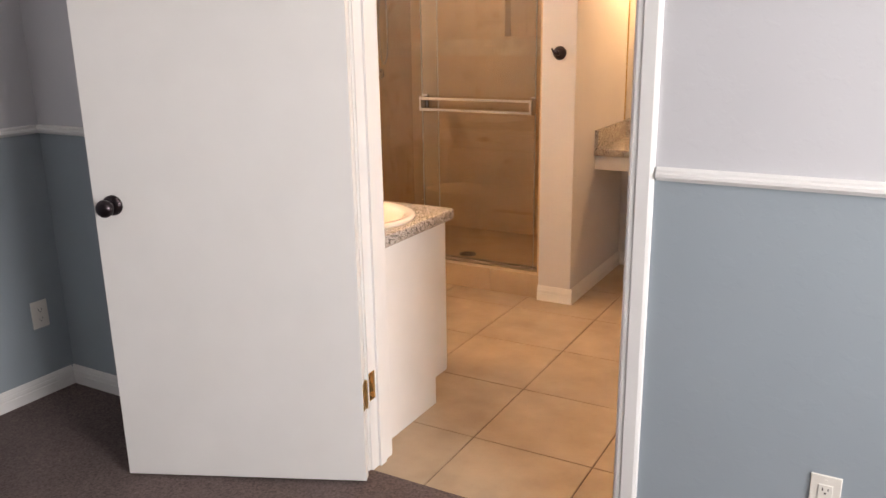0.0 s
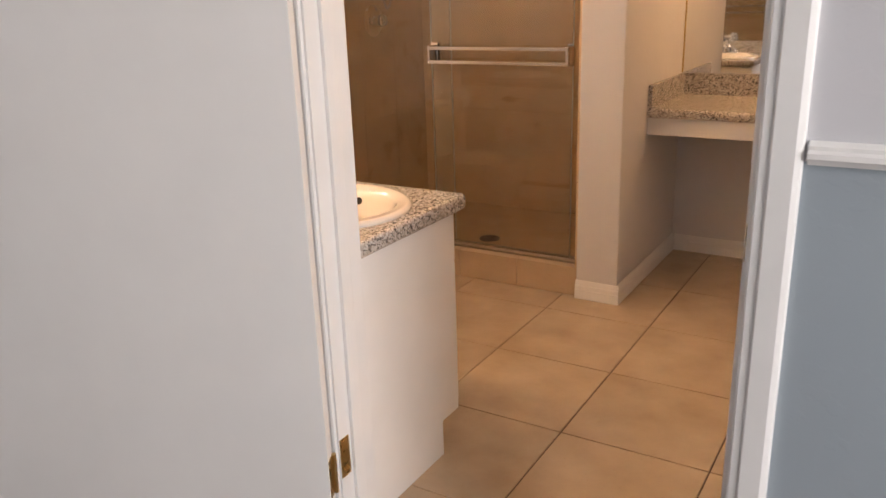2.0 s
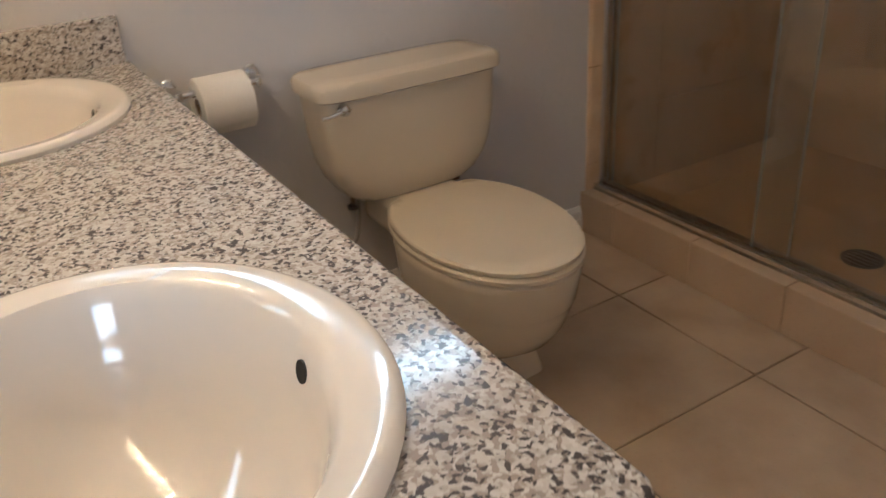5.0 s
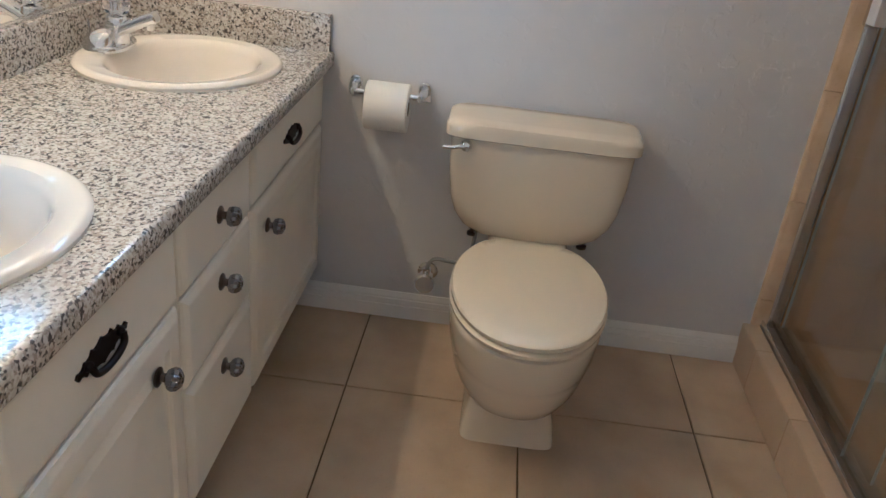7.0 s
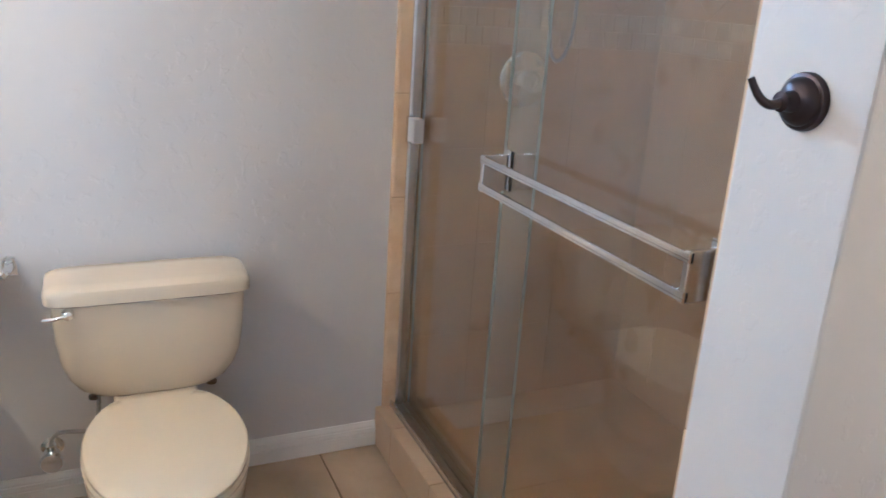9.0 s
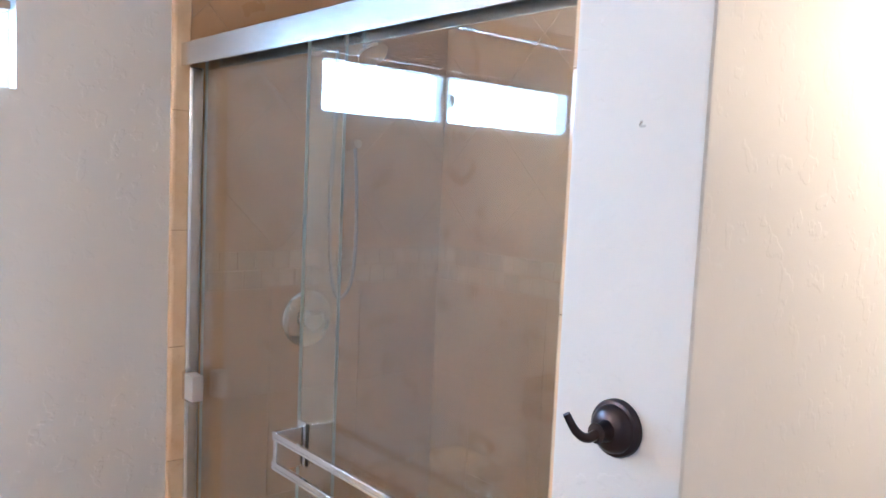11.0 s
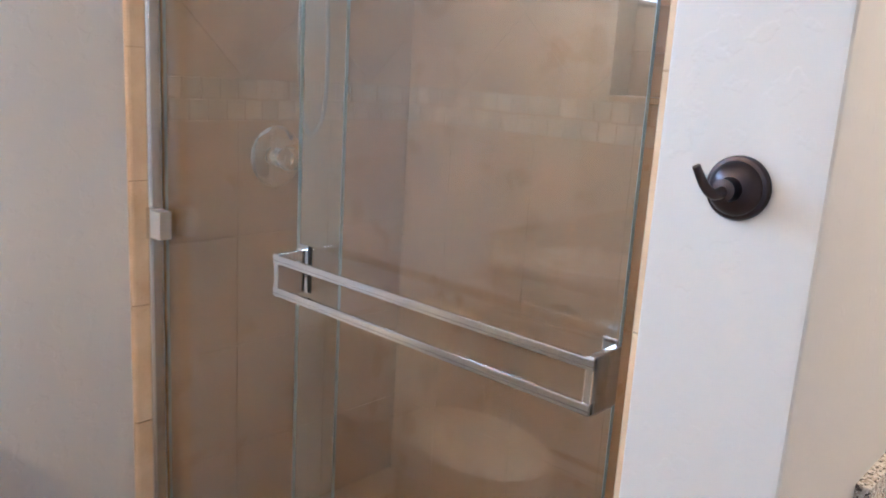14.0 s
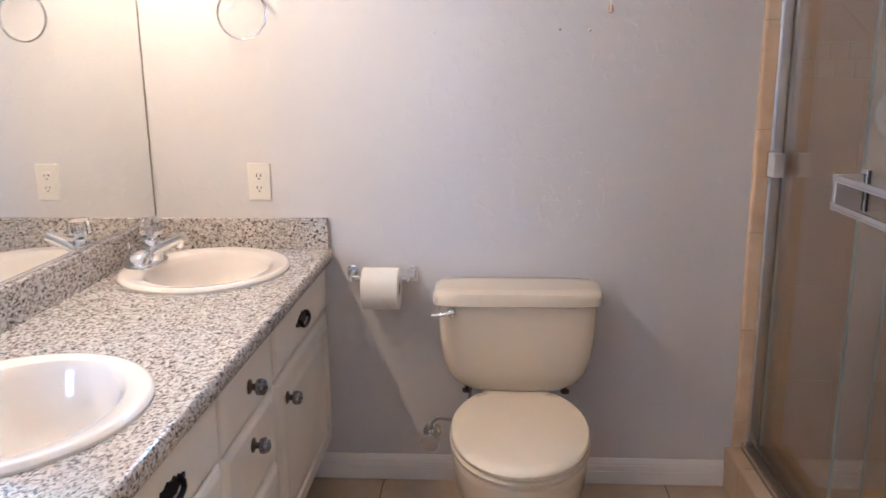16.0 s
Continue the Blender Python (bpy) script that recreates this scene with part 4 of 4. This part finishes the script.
part("paper", turned([(0.021, 0.0), (0.061, 0.0), (0.063, 0.002), (0.063, 0.110), (0.061, 0.112), (0.021, 0.112), (0.021, 0.0)], (0.066, 1.625, 0.670), (0, 1, 0), 40, cap=False), PAPER, roll, smooth=True)
part("core", turned([(0.0208, 0.001), (0.0208, 0.111), (0.019, 0.111), (0.019, 0.001), (0.0208, 0.001)], (0.066, 1.625, 0.670), (0, 1, 0), 24, cap=False), CARD, roll, "brown card core")
part("loose_sheet", loft([[Vector((0.066 - 0.0637 * math.cos(a), y, 0.670 + 0.0637 * math.sin(a))) for y in (1.627, 1.735)] for a in [radians(20 + 10 * i) for i in range(10)]], closed=False, cap=False), PAPER, roll)

# ---- towel ring, outlets, hook ----
ring = thing("towel_ring", (0.0, 1.295, 1.56), "chrome towel ring on the pale wall", "towel ring")
part("mount", box(0.0, 1.270, 1.545, 0.012, 1.320, 1.580, 0.004), CHROME, ring)
part("post", tube([(0.010, 1.295, 1.560), (0.050, 1.295, 1.556)], 0.010, 14), CHROME, ring, smooth=True)
R, cz = 0.071, 1.484
part("ring", tube([(0.046, 1.295 + R * math.sin(2 * math.pi * i / 48), cz + R * math.cos(2 * math.pi * i / 48)) for i in range(49)], 0.0038, 10), CHROME, ring, smooth=True)


def outlet(name_at, axis_u, out, label):
    """A duplex receptacle with a cover plate; axis_u runs along the wall, out away from it."""
    at, u, o, up = Vector(name_at), Vector(axis_u), Vector(out), Vector((0, 0, 1))
    t = thing("wall_outlet", at, label, "outlet")

    def slab(w, h, d0, d1, cz=0.0, cu=0.0, inset=0.002):
        loops = [[at + u * (cu + a * w) + up * (cz + c * h) + o * d for a, c in ((-1, -1), (1, -1), (1, 1), (-1, 1))] for d in (d0, d1 - inset)]
        loops.append([at + u * (cu + a * (w - inset)) + up * (cz + c * (h - inset)) + o * d1 for a, c in ((-1, -1), (1, -1), (1, 1), (-1, 1))])
        return loft(loops)
    part("cover_plate", slab(0.0355, 0.0575, 0.0, 0.0055), PLASTIC, t)
    part("receptacle", slab(0.0165, 0.0335, 0.005, 0.0075, inset=0.001), PLASTIC, t)
    # Slots and ground holes are solid dark slabs, their inner shade painted.
    for cz in (0.019, -0.019):
        for cu, h in ((-0.0063, 0.0045), (0.0063, 0.0038)):
            part("slot", slab(0.0012, h, 0.007, 0.0079, cz + 0.002, cu, 0.0002), DARK, t)
        part("ground_hole", slab(0.0024, 0.0024, 0.007, 0.0079, cz - 0.0085, 0.0, 0.0002), DARK, t)
    for cz in (0.045, -0.045):
        part("screw", turned([(0.0032, 0.005), (0.0028, 0.0066), (0, 0.0068)], at + up * cz, o, 10), PLASTIC, t)
    return t


outlet((0.0, 1.303, 0.989), (0, 1, 0), (1, 0, 0), "ivory wall outlet above the vanity backsplash")
outlet((2.929, BED_FACE, 0.316), (1, 0, 0), (0, -1, 0), "white wall outlet low on the blue dado")
outlet((0.0, 0.722, 0.352), (0, 1, 0), (1, 0, 0), "white wall outlet in the bedroom corner")

hook = thing("robe_hook", (1.463, COL_Y, 1.331), "dark bronze robe hook on the wing wall", "hook")
part("rosette", turned([(0.0345, 0), (0.0345, 0.006), (0.0328, 0.009), (0.029, 0.010), (0.028, 0.015), (0.022, 0.020), (0.013, 0.023), (0.011, 0.034), (0.012, 0.040), (0.0, 0.042)], (1.463, COL_Y, 1.331), (0, -1, 0), 32), BRONZE, hook, smooth=True)
pts = curve_points([(1.463, COL_Y - 0.034, 1.331), (1.460, COL_Y - 0.052, 1.327), (1.455, COL_Y - 0.066, 1.336), (1.448, COL_Y - 0.076, 1.356)], 6)
part("prong", tube(pts, [0.0065 - 0.0022 * i / (len(pts) - 1) for i in range(len(pts))], 12), BRONZE, hook, smooth=True)

for y, z, in ((2.212, 1.430), (2.298, 1.426), (2.211, 1.580), (1.845, 1.426)):
    s = thing("wall_screw", (0, y, z), "small grey screw remaining in the pale wall", "screw", "screws in the wall")
    part("head", turned([(0.0038, -0.002), (0.0038, 0.0015), (0.0, 0.0022)], (0, y, z), (1, 0, 0), 10), ALUMINIUM, s)

nail = thing("wall_nail", (1.473, COL_Y, 1.682), "small bent grey nail in the wing wall", "nail")
part("shank", tube(curve_points([(1.473, COL_Y + 0.004, 1.682), (1.473, COL_Y - 0.008, 1.682 - 0.001), (1.473 + 0.004, COL_Y - 0.012, 1.682 + 0.004)], 4), 0.0016, 8), ALUMINIUM, nail, smooth=True)

# ---- shower ----
CZ = 0.135
curb = setting("shower_curb", box(0.0, CURB_Y + 0.008, 0.0, COL0, 2.905, CZ - 0.006), SHOWER_GROUT, "tan tiled shower curb", "curb")
setting("shower_pan", box(0.0, 2.905, 0.0, COL0, SHOWER_BACK + 0.012, 0.100), PAN, "tan shower floor", "shower floor")
drain = thing("shower_drain", (0.755, 3.085, 0.100), "round dark shower drain in the pan", "drain")
part("rim", turned([(0.054, -0.004), (0.054, 0.003), (0.048, 0.004), (0.046, 0.002), (0, 0.002)], (0.755, 3.085, 0.100), seg=28), BRONZE, drain)
for i in range(-2, 3):
    part("bar", box(0.755 - 0.040 + 0.004 * abs(i), 3.085 + i * 0.017 - 0.004, 0.101, 0.755 + 0.040 - 0.004 * abs(i), 3.085 + i * 0.017 + 0.004, 0.1045), BLACK_IRON, drain)

enc = thing("shower_enclosure", (0.68, 2.83, CZ), "sliding glass shower doors in an aluminium frame", "shower door")
Y0, Y1 = 2.809, 2.885
HZ = 1.866
b = box(0.012, Y0, CZ, COL0 - 0.003, Y1, CZ + 0.010, 0.002)
box(0.012, 2.844, CZ + 0.008, COL0 - 0.003, 2.849, CZ + 0.018, bm=b)
part("track", b, DULL_TRACK, enc, "dull stained bottom track")
part("track_lip", box(0.012, Y0 + 0.0005, CZ + 0.0095, COL0 - 0.003, Y0 + 0.006, CZ + 0.022, 0.0015), ALUMINIUM, enc)
b = box(0.012, Y0 - 0.004, HZ, COL0 - 0.003, Y0 + 0.002, HZ + 0.058, 0.002)
box(0.012, Y1 - 0.002, HZ, COL0 - 0.003, Y1 + 0.004, HZ + 0.058, 0.002, bm=b)
box(0.012, Y0 - 0.004, HZ + 0.050, COL0 - 0.003, Y1 + 0.004, HZ + 0.058, 0.002, bm=b)
part("header", b, ALUMINIUM, enc)
for x0, x1 in ((0.0115, 0.030), (COL0 - 0.026, COL0 - 0.0085)):
    b = box(x0, Y0 + 0.019, CZ + 0.010, x1, Y0 + 0.050, HZ, 0.003, 3)
    part("side_jamb", b, ALUMINIUM, enc, smooth=True)
    part("jamb_strip", tube([((x0 + x1) / 2, Y0 + 0.020, CZ + 0.012), ((x0 + x1) / 2, Y0 + 0.020, HZ - 0.001)], 0.006, 12), CHROME, enc, "bright rounded jamb strip", True)
front = [(0.052 + 0.046 * i / 16, Y0 + 0.004 - 0.004 * math.sin(math.pi * ((i % 16) / 4 % 1)) ** 0.7) for i in range(17)]
clip_loop = front + [(0.098, Y0 + 0.032), (0.052, Y0 + 0.032)]
part("bumper", loft([[Vector((px, py, z)) for px, py in clip_loop] for z in (1.012, 1.078)]), BRIGHT_CLIP, enc, "bright ridged door bumper clip")
part("bumper_screw", turned([(0.0042, 0), (0.0036, 0.003), (0, 0.0035)], (0.043, Y0 + 0.012, 0.994), (0, -1, 0), 10), CHROME, enc)
part("bumper_tab", box(0.030, Y0 + 0.004, 1.004, 0.0525, Y0 + 0.030, 1.080, 0.002), ALUMINIUM, enc)
for x0, x1, y in ((0.598, 1.300, 2.829), (0.037, 0.686, 2.860)):
    g = part("door_panel", box(x0, y, CZ + 0.020, x1, y + 0.006, HZ + 0.030), GLASS, enc, "clear sliding glass panel")
    for ex in (x0, x1):
        part("glass_edge", box(ex - 0.0005, y - 0.0004, CZ + 0.020, ex + 0.0005, y + 0.0064, HZ + 0.030), GLASS_EDGE, g, "blue-green polished glass edge")
BAR_LOOP = [(0.010, 0.001), (0.010, 0.015), (0.009, 0.016), (0.002, 0.016), (0.0, 0.0145), (0.0, 0.0105), (0.0018, 0.0095), (0.0018, 0.0065), (0.0, 0.0055), (0.0, 0.0015), (0.002, 0.0), (0.009, 0.0)]
bar, low = [loft([[Vector((x, 2.758 + d, z + h)) for d, h in BAR_LOOP] for x in (0.620, 1.306)]) for z in (1.0735, 1.0125)]
bar = part("towel_bar", bar, POLISHED, enc, "double grooved aluminium towel bar")
part("lower_bar", low, POLISHED, bar)
for x in (0.620, 1.293):
    part("bracket", box(x, 2.7605, 1.0095, x + 0.013, 2.8285, 1.0925, 0.003), POLISHED, bar)
    part("bracket_plate", box(x - 0.016, 2.8245, 1.009, min(x + 0.018, 1.2995), 2.8288, 1.101, 0.0015), CHROME, bar)
part("gasket", box(0.6385, 2.8250, 1.011, 0.6455, 2.8288, 1.100, 0.001), DARK, bar, "black rubber gasket")

# shower valve, arm and head on the tiled end wall
valve = thing("shower_valve", (0.01, 3.195, 1.185), "round chrome shower valve with a clear knob", "shower valve")
part("escutcheon", turned([(0.083, 0.0), (0.083, 0.003), (0.074, 0.010), (0.040, 0.014), (0.028, 0.016), (0.026, 0.040), (0.0, 0.040)], (0.012, 3.195, 1.185), (1, 0, 0), 36), CHROME, valve, smooth=True)
part("knob", turned([(0.014, 0.038), (0.030, 0.046), (0.034, 0.060), (0.028, 0.076), (0.0, 0.080)], (0.012, 3.195, 1.185), (1, 0, 0), 10), ACRYLIC, valve, "clear faceted knob")
for s in (-1, 1):
    part("screw", turned([(0.005, 0.008), (0.004, 0.013), (0, 0.014)], (0.012, 3.195 + s * 0.05, 1.185 + 0.035), (1, 0, 0), 10), CHROME, valve)
head = thing("hand_shower", (0.0, 3.19, 1.975), "chrome shower head on a bent arm with a hose", "shower head")
part("flange", turned([(0.034, 0), (0.034, 0.003), (0.020, 0.012), (0.012, 0.014)], (0.012, 3.19, 1.975), (1, 0, 0), 24), CHROME, head, smooth=True)
part("arm", tube(curve_points([(0.012, 3.19, 1.975), (0.090, 3.19, 1.998), (0.170, 3.20, 1.998), (0.235, 3.205, 1.975)], 6), 0.0095, 12), CHROME, head, smooth=True)
part("spray_head", turned([(0.012, 0), (0.017, 0.022), (0.040, 0.055), (0.045, 0.066), (0.040, 0.072), (0.0, 0.072)], (0.235, 3.205, 1.977), (0.62, 0.05, -0.78), 24), CHROME, head, smooth=True)
part("hose", tube(curve_points([(0.10, 3.215, 1.955), (0.070, 3.235, 1.80), (0.045, 3.240, 1.50), (0.045, 3.255, 1.30), (0.050, 3.285, 1.245), (0.050, 3.325, 1.32), (0.050, 3.330, 1.52), (0.052, 3.315, 1.70)], 8), 0.0058, 10), RUBBER, head, "pale metal shower hose", True)
part("hand_bracket", turned([(0.020, 0), (0.020, 0.018), (0.012, 0.036), (0.014, 0.058)], (0.012, 3.315, 1.69), (1, 0, 0.2), 16), CHROME, head, smooth=True)


# ---- outside ----
setting("backdrop", box(-9.1, -14, -0.3, -9.0, 20, 13), DAYLIGHT, "bright hazy sky beyond the window", "sky")


# ---- tiles ----
def clip(poly, x0, y0, x1, y1):
    for axis, lim, sign in ((0, x0, 1), (0, x1, -1), (1, y0, 1), (1, y1, -1)):
        out = []
        for p, q in zip(poly, poly[1:] + poly[:1]):
            dp, dq = sign * (p[axis] - lim), sign * (q[axis] - lim)
            if dp >= 0:
                out.append(p)
            if (dp > 0 > dq) or (dp < 0 < dq):
                k = dp / (dp - dq)
                out.append((p[0] + (q[0] - p[0]) * k, p[1] + (q[1] - p[1]) * k))
        poly = out
        if len(poly) < 3:
            return []
    return poly


def piece_mesh(poly, o, u, v, n, thick, chamfer=0.0012):
    """One tile: its outline in (u, v) from o, standing proud along n, with eased edges."""
    cx, cy = sum(p[0] for p in poly) / len(poly), sum(p[1] for p in poly) / len(poly)
    size = max(max(abs(p[0] - cx), abs(p[1] - cy)) for p in poly)
    k = max(0.0, 1 - chamfer / max(size, 0.004))
    rings = []
    for d, f in ((0, 1.0), (thick - chamfer, 1.0), (thick, k)):
        rings.append([o + u * (cx + (p[0] - cx) * f) + v * (cy + (p[1] - cy) * f) + n * d for p in poly])
    b = bmesh.new()
    rows = [[b.verts.new(p) for p in r] for r in rings]
    m = len(poly)
    for r0, r1 in zip(rows, rows[1:]):
        for i in range(m):
            b.faces.new((r0[i], r0[(i + 1) % m], r1[(i + 1) % m], r1[i]))
    b.faces.new(rows[-1])
    bmesh.ops.recalc_face_normals(b, faces=b.faces)
    me = bpy.data.meshes.new("tile")
    b.to_mesh(me)
    b.free()
    return me


SHARED = {}


def lay(poly, o, u, v, n, thick, mat, parent, name="tile", chamfer=0.0012):
    """Lays one tile as an object of its own; alike outlines share one mesh."""
    cx, cy = min(p[0] for p in poly), min(p[1] for p in poly)
    local = [(p[0] - cx, p[1] - cy) for p in poly]
    key = (tuple((round(a, 4), round(c, 4)) for a, c in local), tuple(n), mat.name)
    if key not in SHARED:
        SHARED[key] = piece_mesh(local, Vector((0, 0, 0)), u, v, n, thick, chamfer)
        SHARED[key].materials.append(mat)
    ob = new(name, SHARED[key])
    ob.location = o + u * cx + v * cy - offset_of(parent)
    ob.parent = parent
    return ob


X, Y, Z = Vector((1, 0, 0)), Vector((0, 1, 0)), Vector((0, 0, 1))

# bathroom floor
P, G = 0.457, 0.0045
i0 = 1.753 - 4 * P
for i in range(8):
    for j in range(-1, 8):
        x, y = i0 + i * P, 2.122 - 3 * P + j * P
        poly = clip([(x + G / 2, y + G / 2), (x + P - G / 2, y + G / 2), (x + P - G / 2, y + P - G / 2), (x + G / 2, y + P - G / 2)], 0.0, BED_FACE - 0.008, EAST, MAKEUP_BACK)
        if poly and not (y > CURB_Y + 0.05 and x + P < COL1):
            lay(poly, Vector((0, 0, -0.0045)), X, Y, Z, 0.0045, FLOOR_TILE, floor, chamfer=0.0012)

# shower walls: squares below, a two-row mosaic band, diagonal squares above
T, TG = 0.305, 0.003
BAND0, BAND1, TOP = 1.282, 1.388, 2.16
setting("shower_lining_west", box(0.0, 2.83, 0.0, 0.007, SHOWER_BACK + 0.012, TOP), SHOWER_GROUT, "pale grout bed of the shower end wall", "wall")
setting("shower_lining_east", box(COL0 - 0.007, 2.80, 0.0, COL0, SHOWER_BACK + 0.012, TOP), SHOWER_GROUT, "pale grout bed of the shower side wall", "wall")


def square_field(o, u, n, length, z0, z1, shift):
    x = -shift
    while x < length:
        z = z1
        while z > z0:
            poly = clip([(x + TG / 2, z - T + TG / 2), (x + T - TG / 2, z - T + TG / 2), (x + T - TG / 2, z - TG / 2), (x + TG / 2, z - TG / 2)], 0, z0, length, z1)
            if poly:
                lay(poly, o, u, Z, n, 0.0014, SHOWER_TILE, shower_wall, chamfer=0.0006)
            z -= T
        x += T


def mosaic_field(o, u, n, length):
    step = (BAND1 - BAND0) / 2
    for row in range(2):
        x = -0.02 * row
        while x < length:
            poly = clip([(x + 0.002, BAND0 + row * step + 0.002), (x + step - 0.002, BAND0 + row * step + 0.002), (x + step - 0.002, BAND0 + (row + 1) * step - 0.002), (x + 0.002, BAND0 + (row + 1) * step - 0.002)], 0, BAND0, length, BAND1)
            if poly and max(p[0] for p in poly) - min(p[0] for p in poly) > 0.006:
                lay(poly, o, u, Z, n, 0.0022, MOSAIC_TILE, shower_wall, "mosaic_tile", 0.0010)
            x += step


def diagonal_field(o, u, n, rects, vx, vz):
    h = T / math.sqrt(2)
    g = TG * 0.7
    for i in range(-8, 9):
        for j in range(-8, 9):
            cx, cz = vx + (i + j) * h, vz + (i - j) * h
            for x0, z0, x1, z1 in rects:
                poly = clip([(cx - h + g, cz), (cx, cz - h + g), (cx + h - g, cz), (cx, cz + h - g)], x0, z0, x1, z1)
                if poly and (max(p[0] for p in poly) - min(p[0] for p in poly)) > 0.012:
                    lay(poly, o, u, Z, n, 0.0014, SHOWER_TILE, shower_wall, chamfer=0.0006)


hd = T / math.sqrt(2)
end = SHOWER_BACK + 0.010
for o, u, n, length in ((Vector((0.007, 2.832, 0)), Y, X, end - 2.832), (Vector((COL0 - 0.007, 2.81, 0)), Y, -X, end - 2.81)):
    square_field(o, u, n, length, 0.10, BAND0, 0.06)
    mosaic_field(o, u, n, length)
    diagonal_field(o, u, n, [(0, BAND1 + 0.002, length, TOP)], 0.26, BAND1 + hd)
o = Vector((0.0, SHOWER_BACK + 0.012, 0))
square_field(o + Vector((0.011, 0, 0)), X, -Y, COL0 - 0.022, 0.10, BAND0, 0.12)
mosaic_field(o + Vector((0.011, 0, 0)), X, -Y, COL0 - 0.022)
diagonal_field(o, X, -Y, [(0.011, BAND1 + 0.002, NX0, TOP), (NX1, BAND1 + 0.002, COL0 - 0.011, TOP), (NX0, NZ1, NX1, TOP), (NX0, BAND1 + 0.002, NX1, NZ0)], 0.22, BAND1 + hd)
for k in range(3):
    for m in range(4):
        x0, z0 = NX0 + 0.1167 * k, NZ0 + 0.1125 * m
        lay([(x0 + 0.002, z0 + 0.002), (x0 + 0.1147, z0 + 0.002), (x0 + 0.1147, z0 + 0.1105), (x0 + 0.002, z0 + 0.1105)], Vector((0, SHOWER_BACK + 0.10, 0)), X, Z, -Y, 0.005, SHOWER_TILE, shower_wall)
b = box(NX0 - 0.014, SHOWER_BACK + 0.002, NZ0 - 0.012, NX1 + 0.014, SHOWER_BACK + 0.095, NZ0 + 0.004, 0.003)
part("niche_sill", b, SHOWER_TILE, shower_wall, "tan stone niche sill")

# curb facing and its cap
x = 0.0
for w in (0.15, 0.305, 0.305, 0.305, 0.305):
    x1 = min(x + w, COL0)
    lay([(x + 0.0015, 0.002), (x1 - 0.0015, 0.002), (x1 - 0.0015, CZ - 0.002), (x + 0.0015, CZ - 0.002)], Vector((0, CURB_Y + 0.008, 0)), X, Z, -Y, 0.008, CURB_TILE, curb)
    lay([(x + 0.0015, CURB_Y + 0.001), (x1 - 0.0015, CURB_Y + 0.001), (x1 - 0.0015, 2.905), (x + 0.0015, 2.905)], Vector((0, 0, CZ - 0.006)), X, Y, Z, 0.006, CURB_TILE, curb)
    x = x1

# bullnose strip beside the enclosure, on the toilet wall
strip = setting("trim_bullnose", box(0.0, 2.786, CZ, 0.003, 2.828, TOP), SHOWER_GROUT, "honey-coloured bullnose tile strip beside the shower", "tile trim")
joints = [CZ, 0.222, 0.528, 0.834, 1.141, 1.448, 1.755, 2.061, TOP]
for z0, z1 in zip(joints, joints[1:]):
    b = bmesh.new()
    prof = [(2.784, 0), (2.7845, 0.006), (2.788, 0.0095), (2.794, 0.011), (2.830, 0.011), (2.830, 0)]
    loft([[Vector((d, y, z)) for y, d in prof] for z in (z0 + 0.0012, z1 - 0.0012)], bm=b)
    part("tile", b, TRIM_TILE, strip)

# the same strip on the wing wall's inner corner
strip = setting("trim_bullnose_column", box(COL0 - 0.003, 2.760, CZ, COL0, 2.806, TOP), SHOWER_GROUT, "honey-coloured bullnose tile strip on the wing wall", "tile trim")
for z0, z1 in zip(joints, joints[1:]):
    prof = [(2.7565, 0), (2.757, 0.007), (2.7595, 0.0105), (2.764, 0.0125), (2.806, 0.0125), (2.806, 0)]
    part("tile", loft([[Vector((COL0 - d, y, z)) for y, d in prof] for z in (z0 + 0.0012, z1 - 0.0012)]), TRIM_TILE, strip, smooth=True)
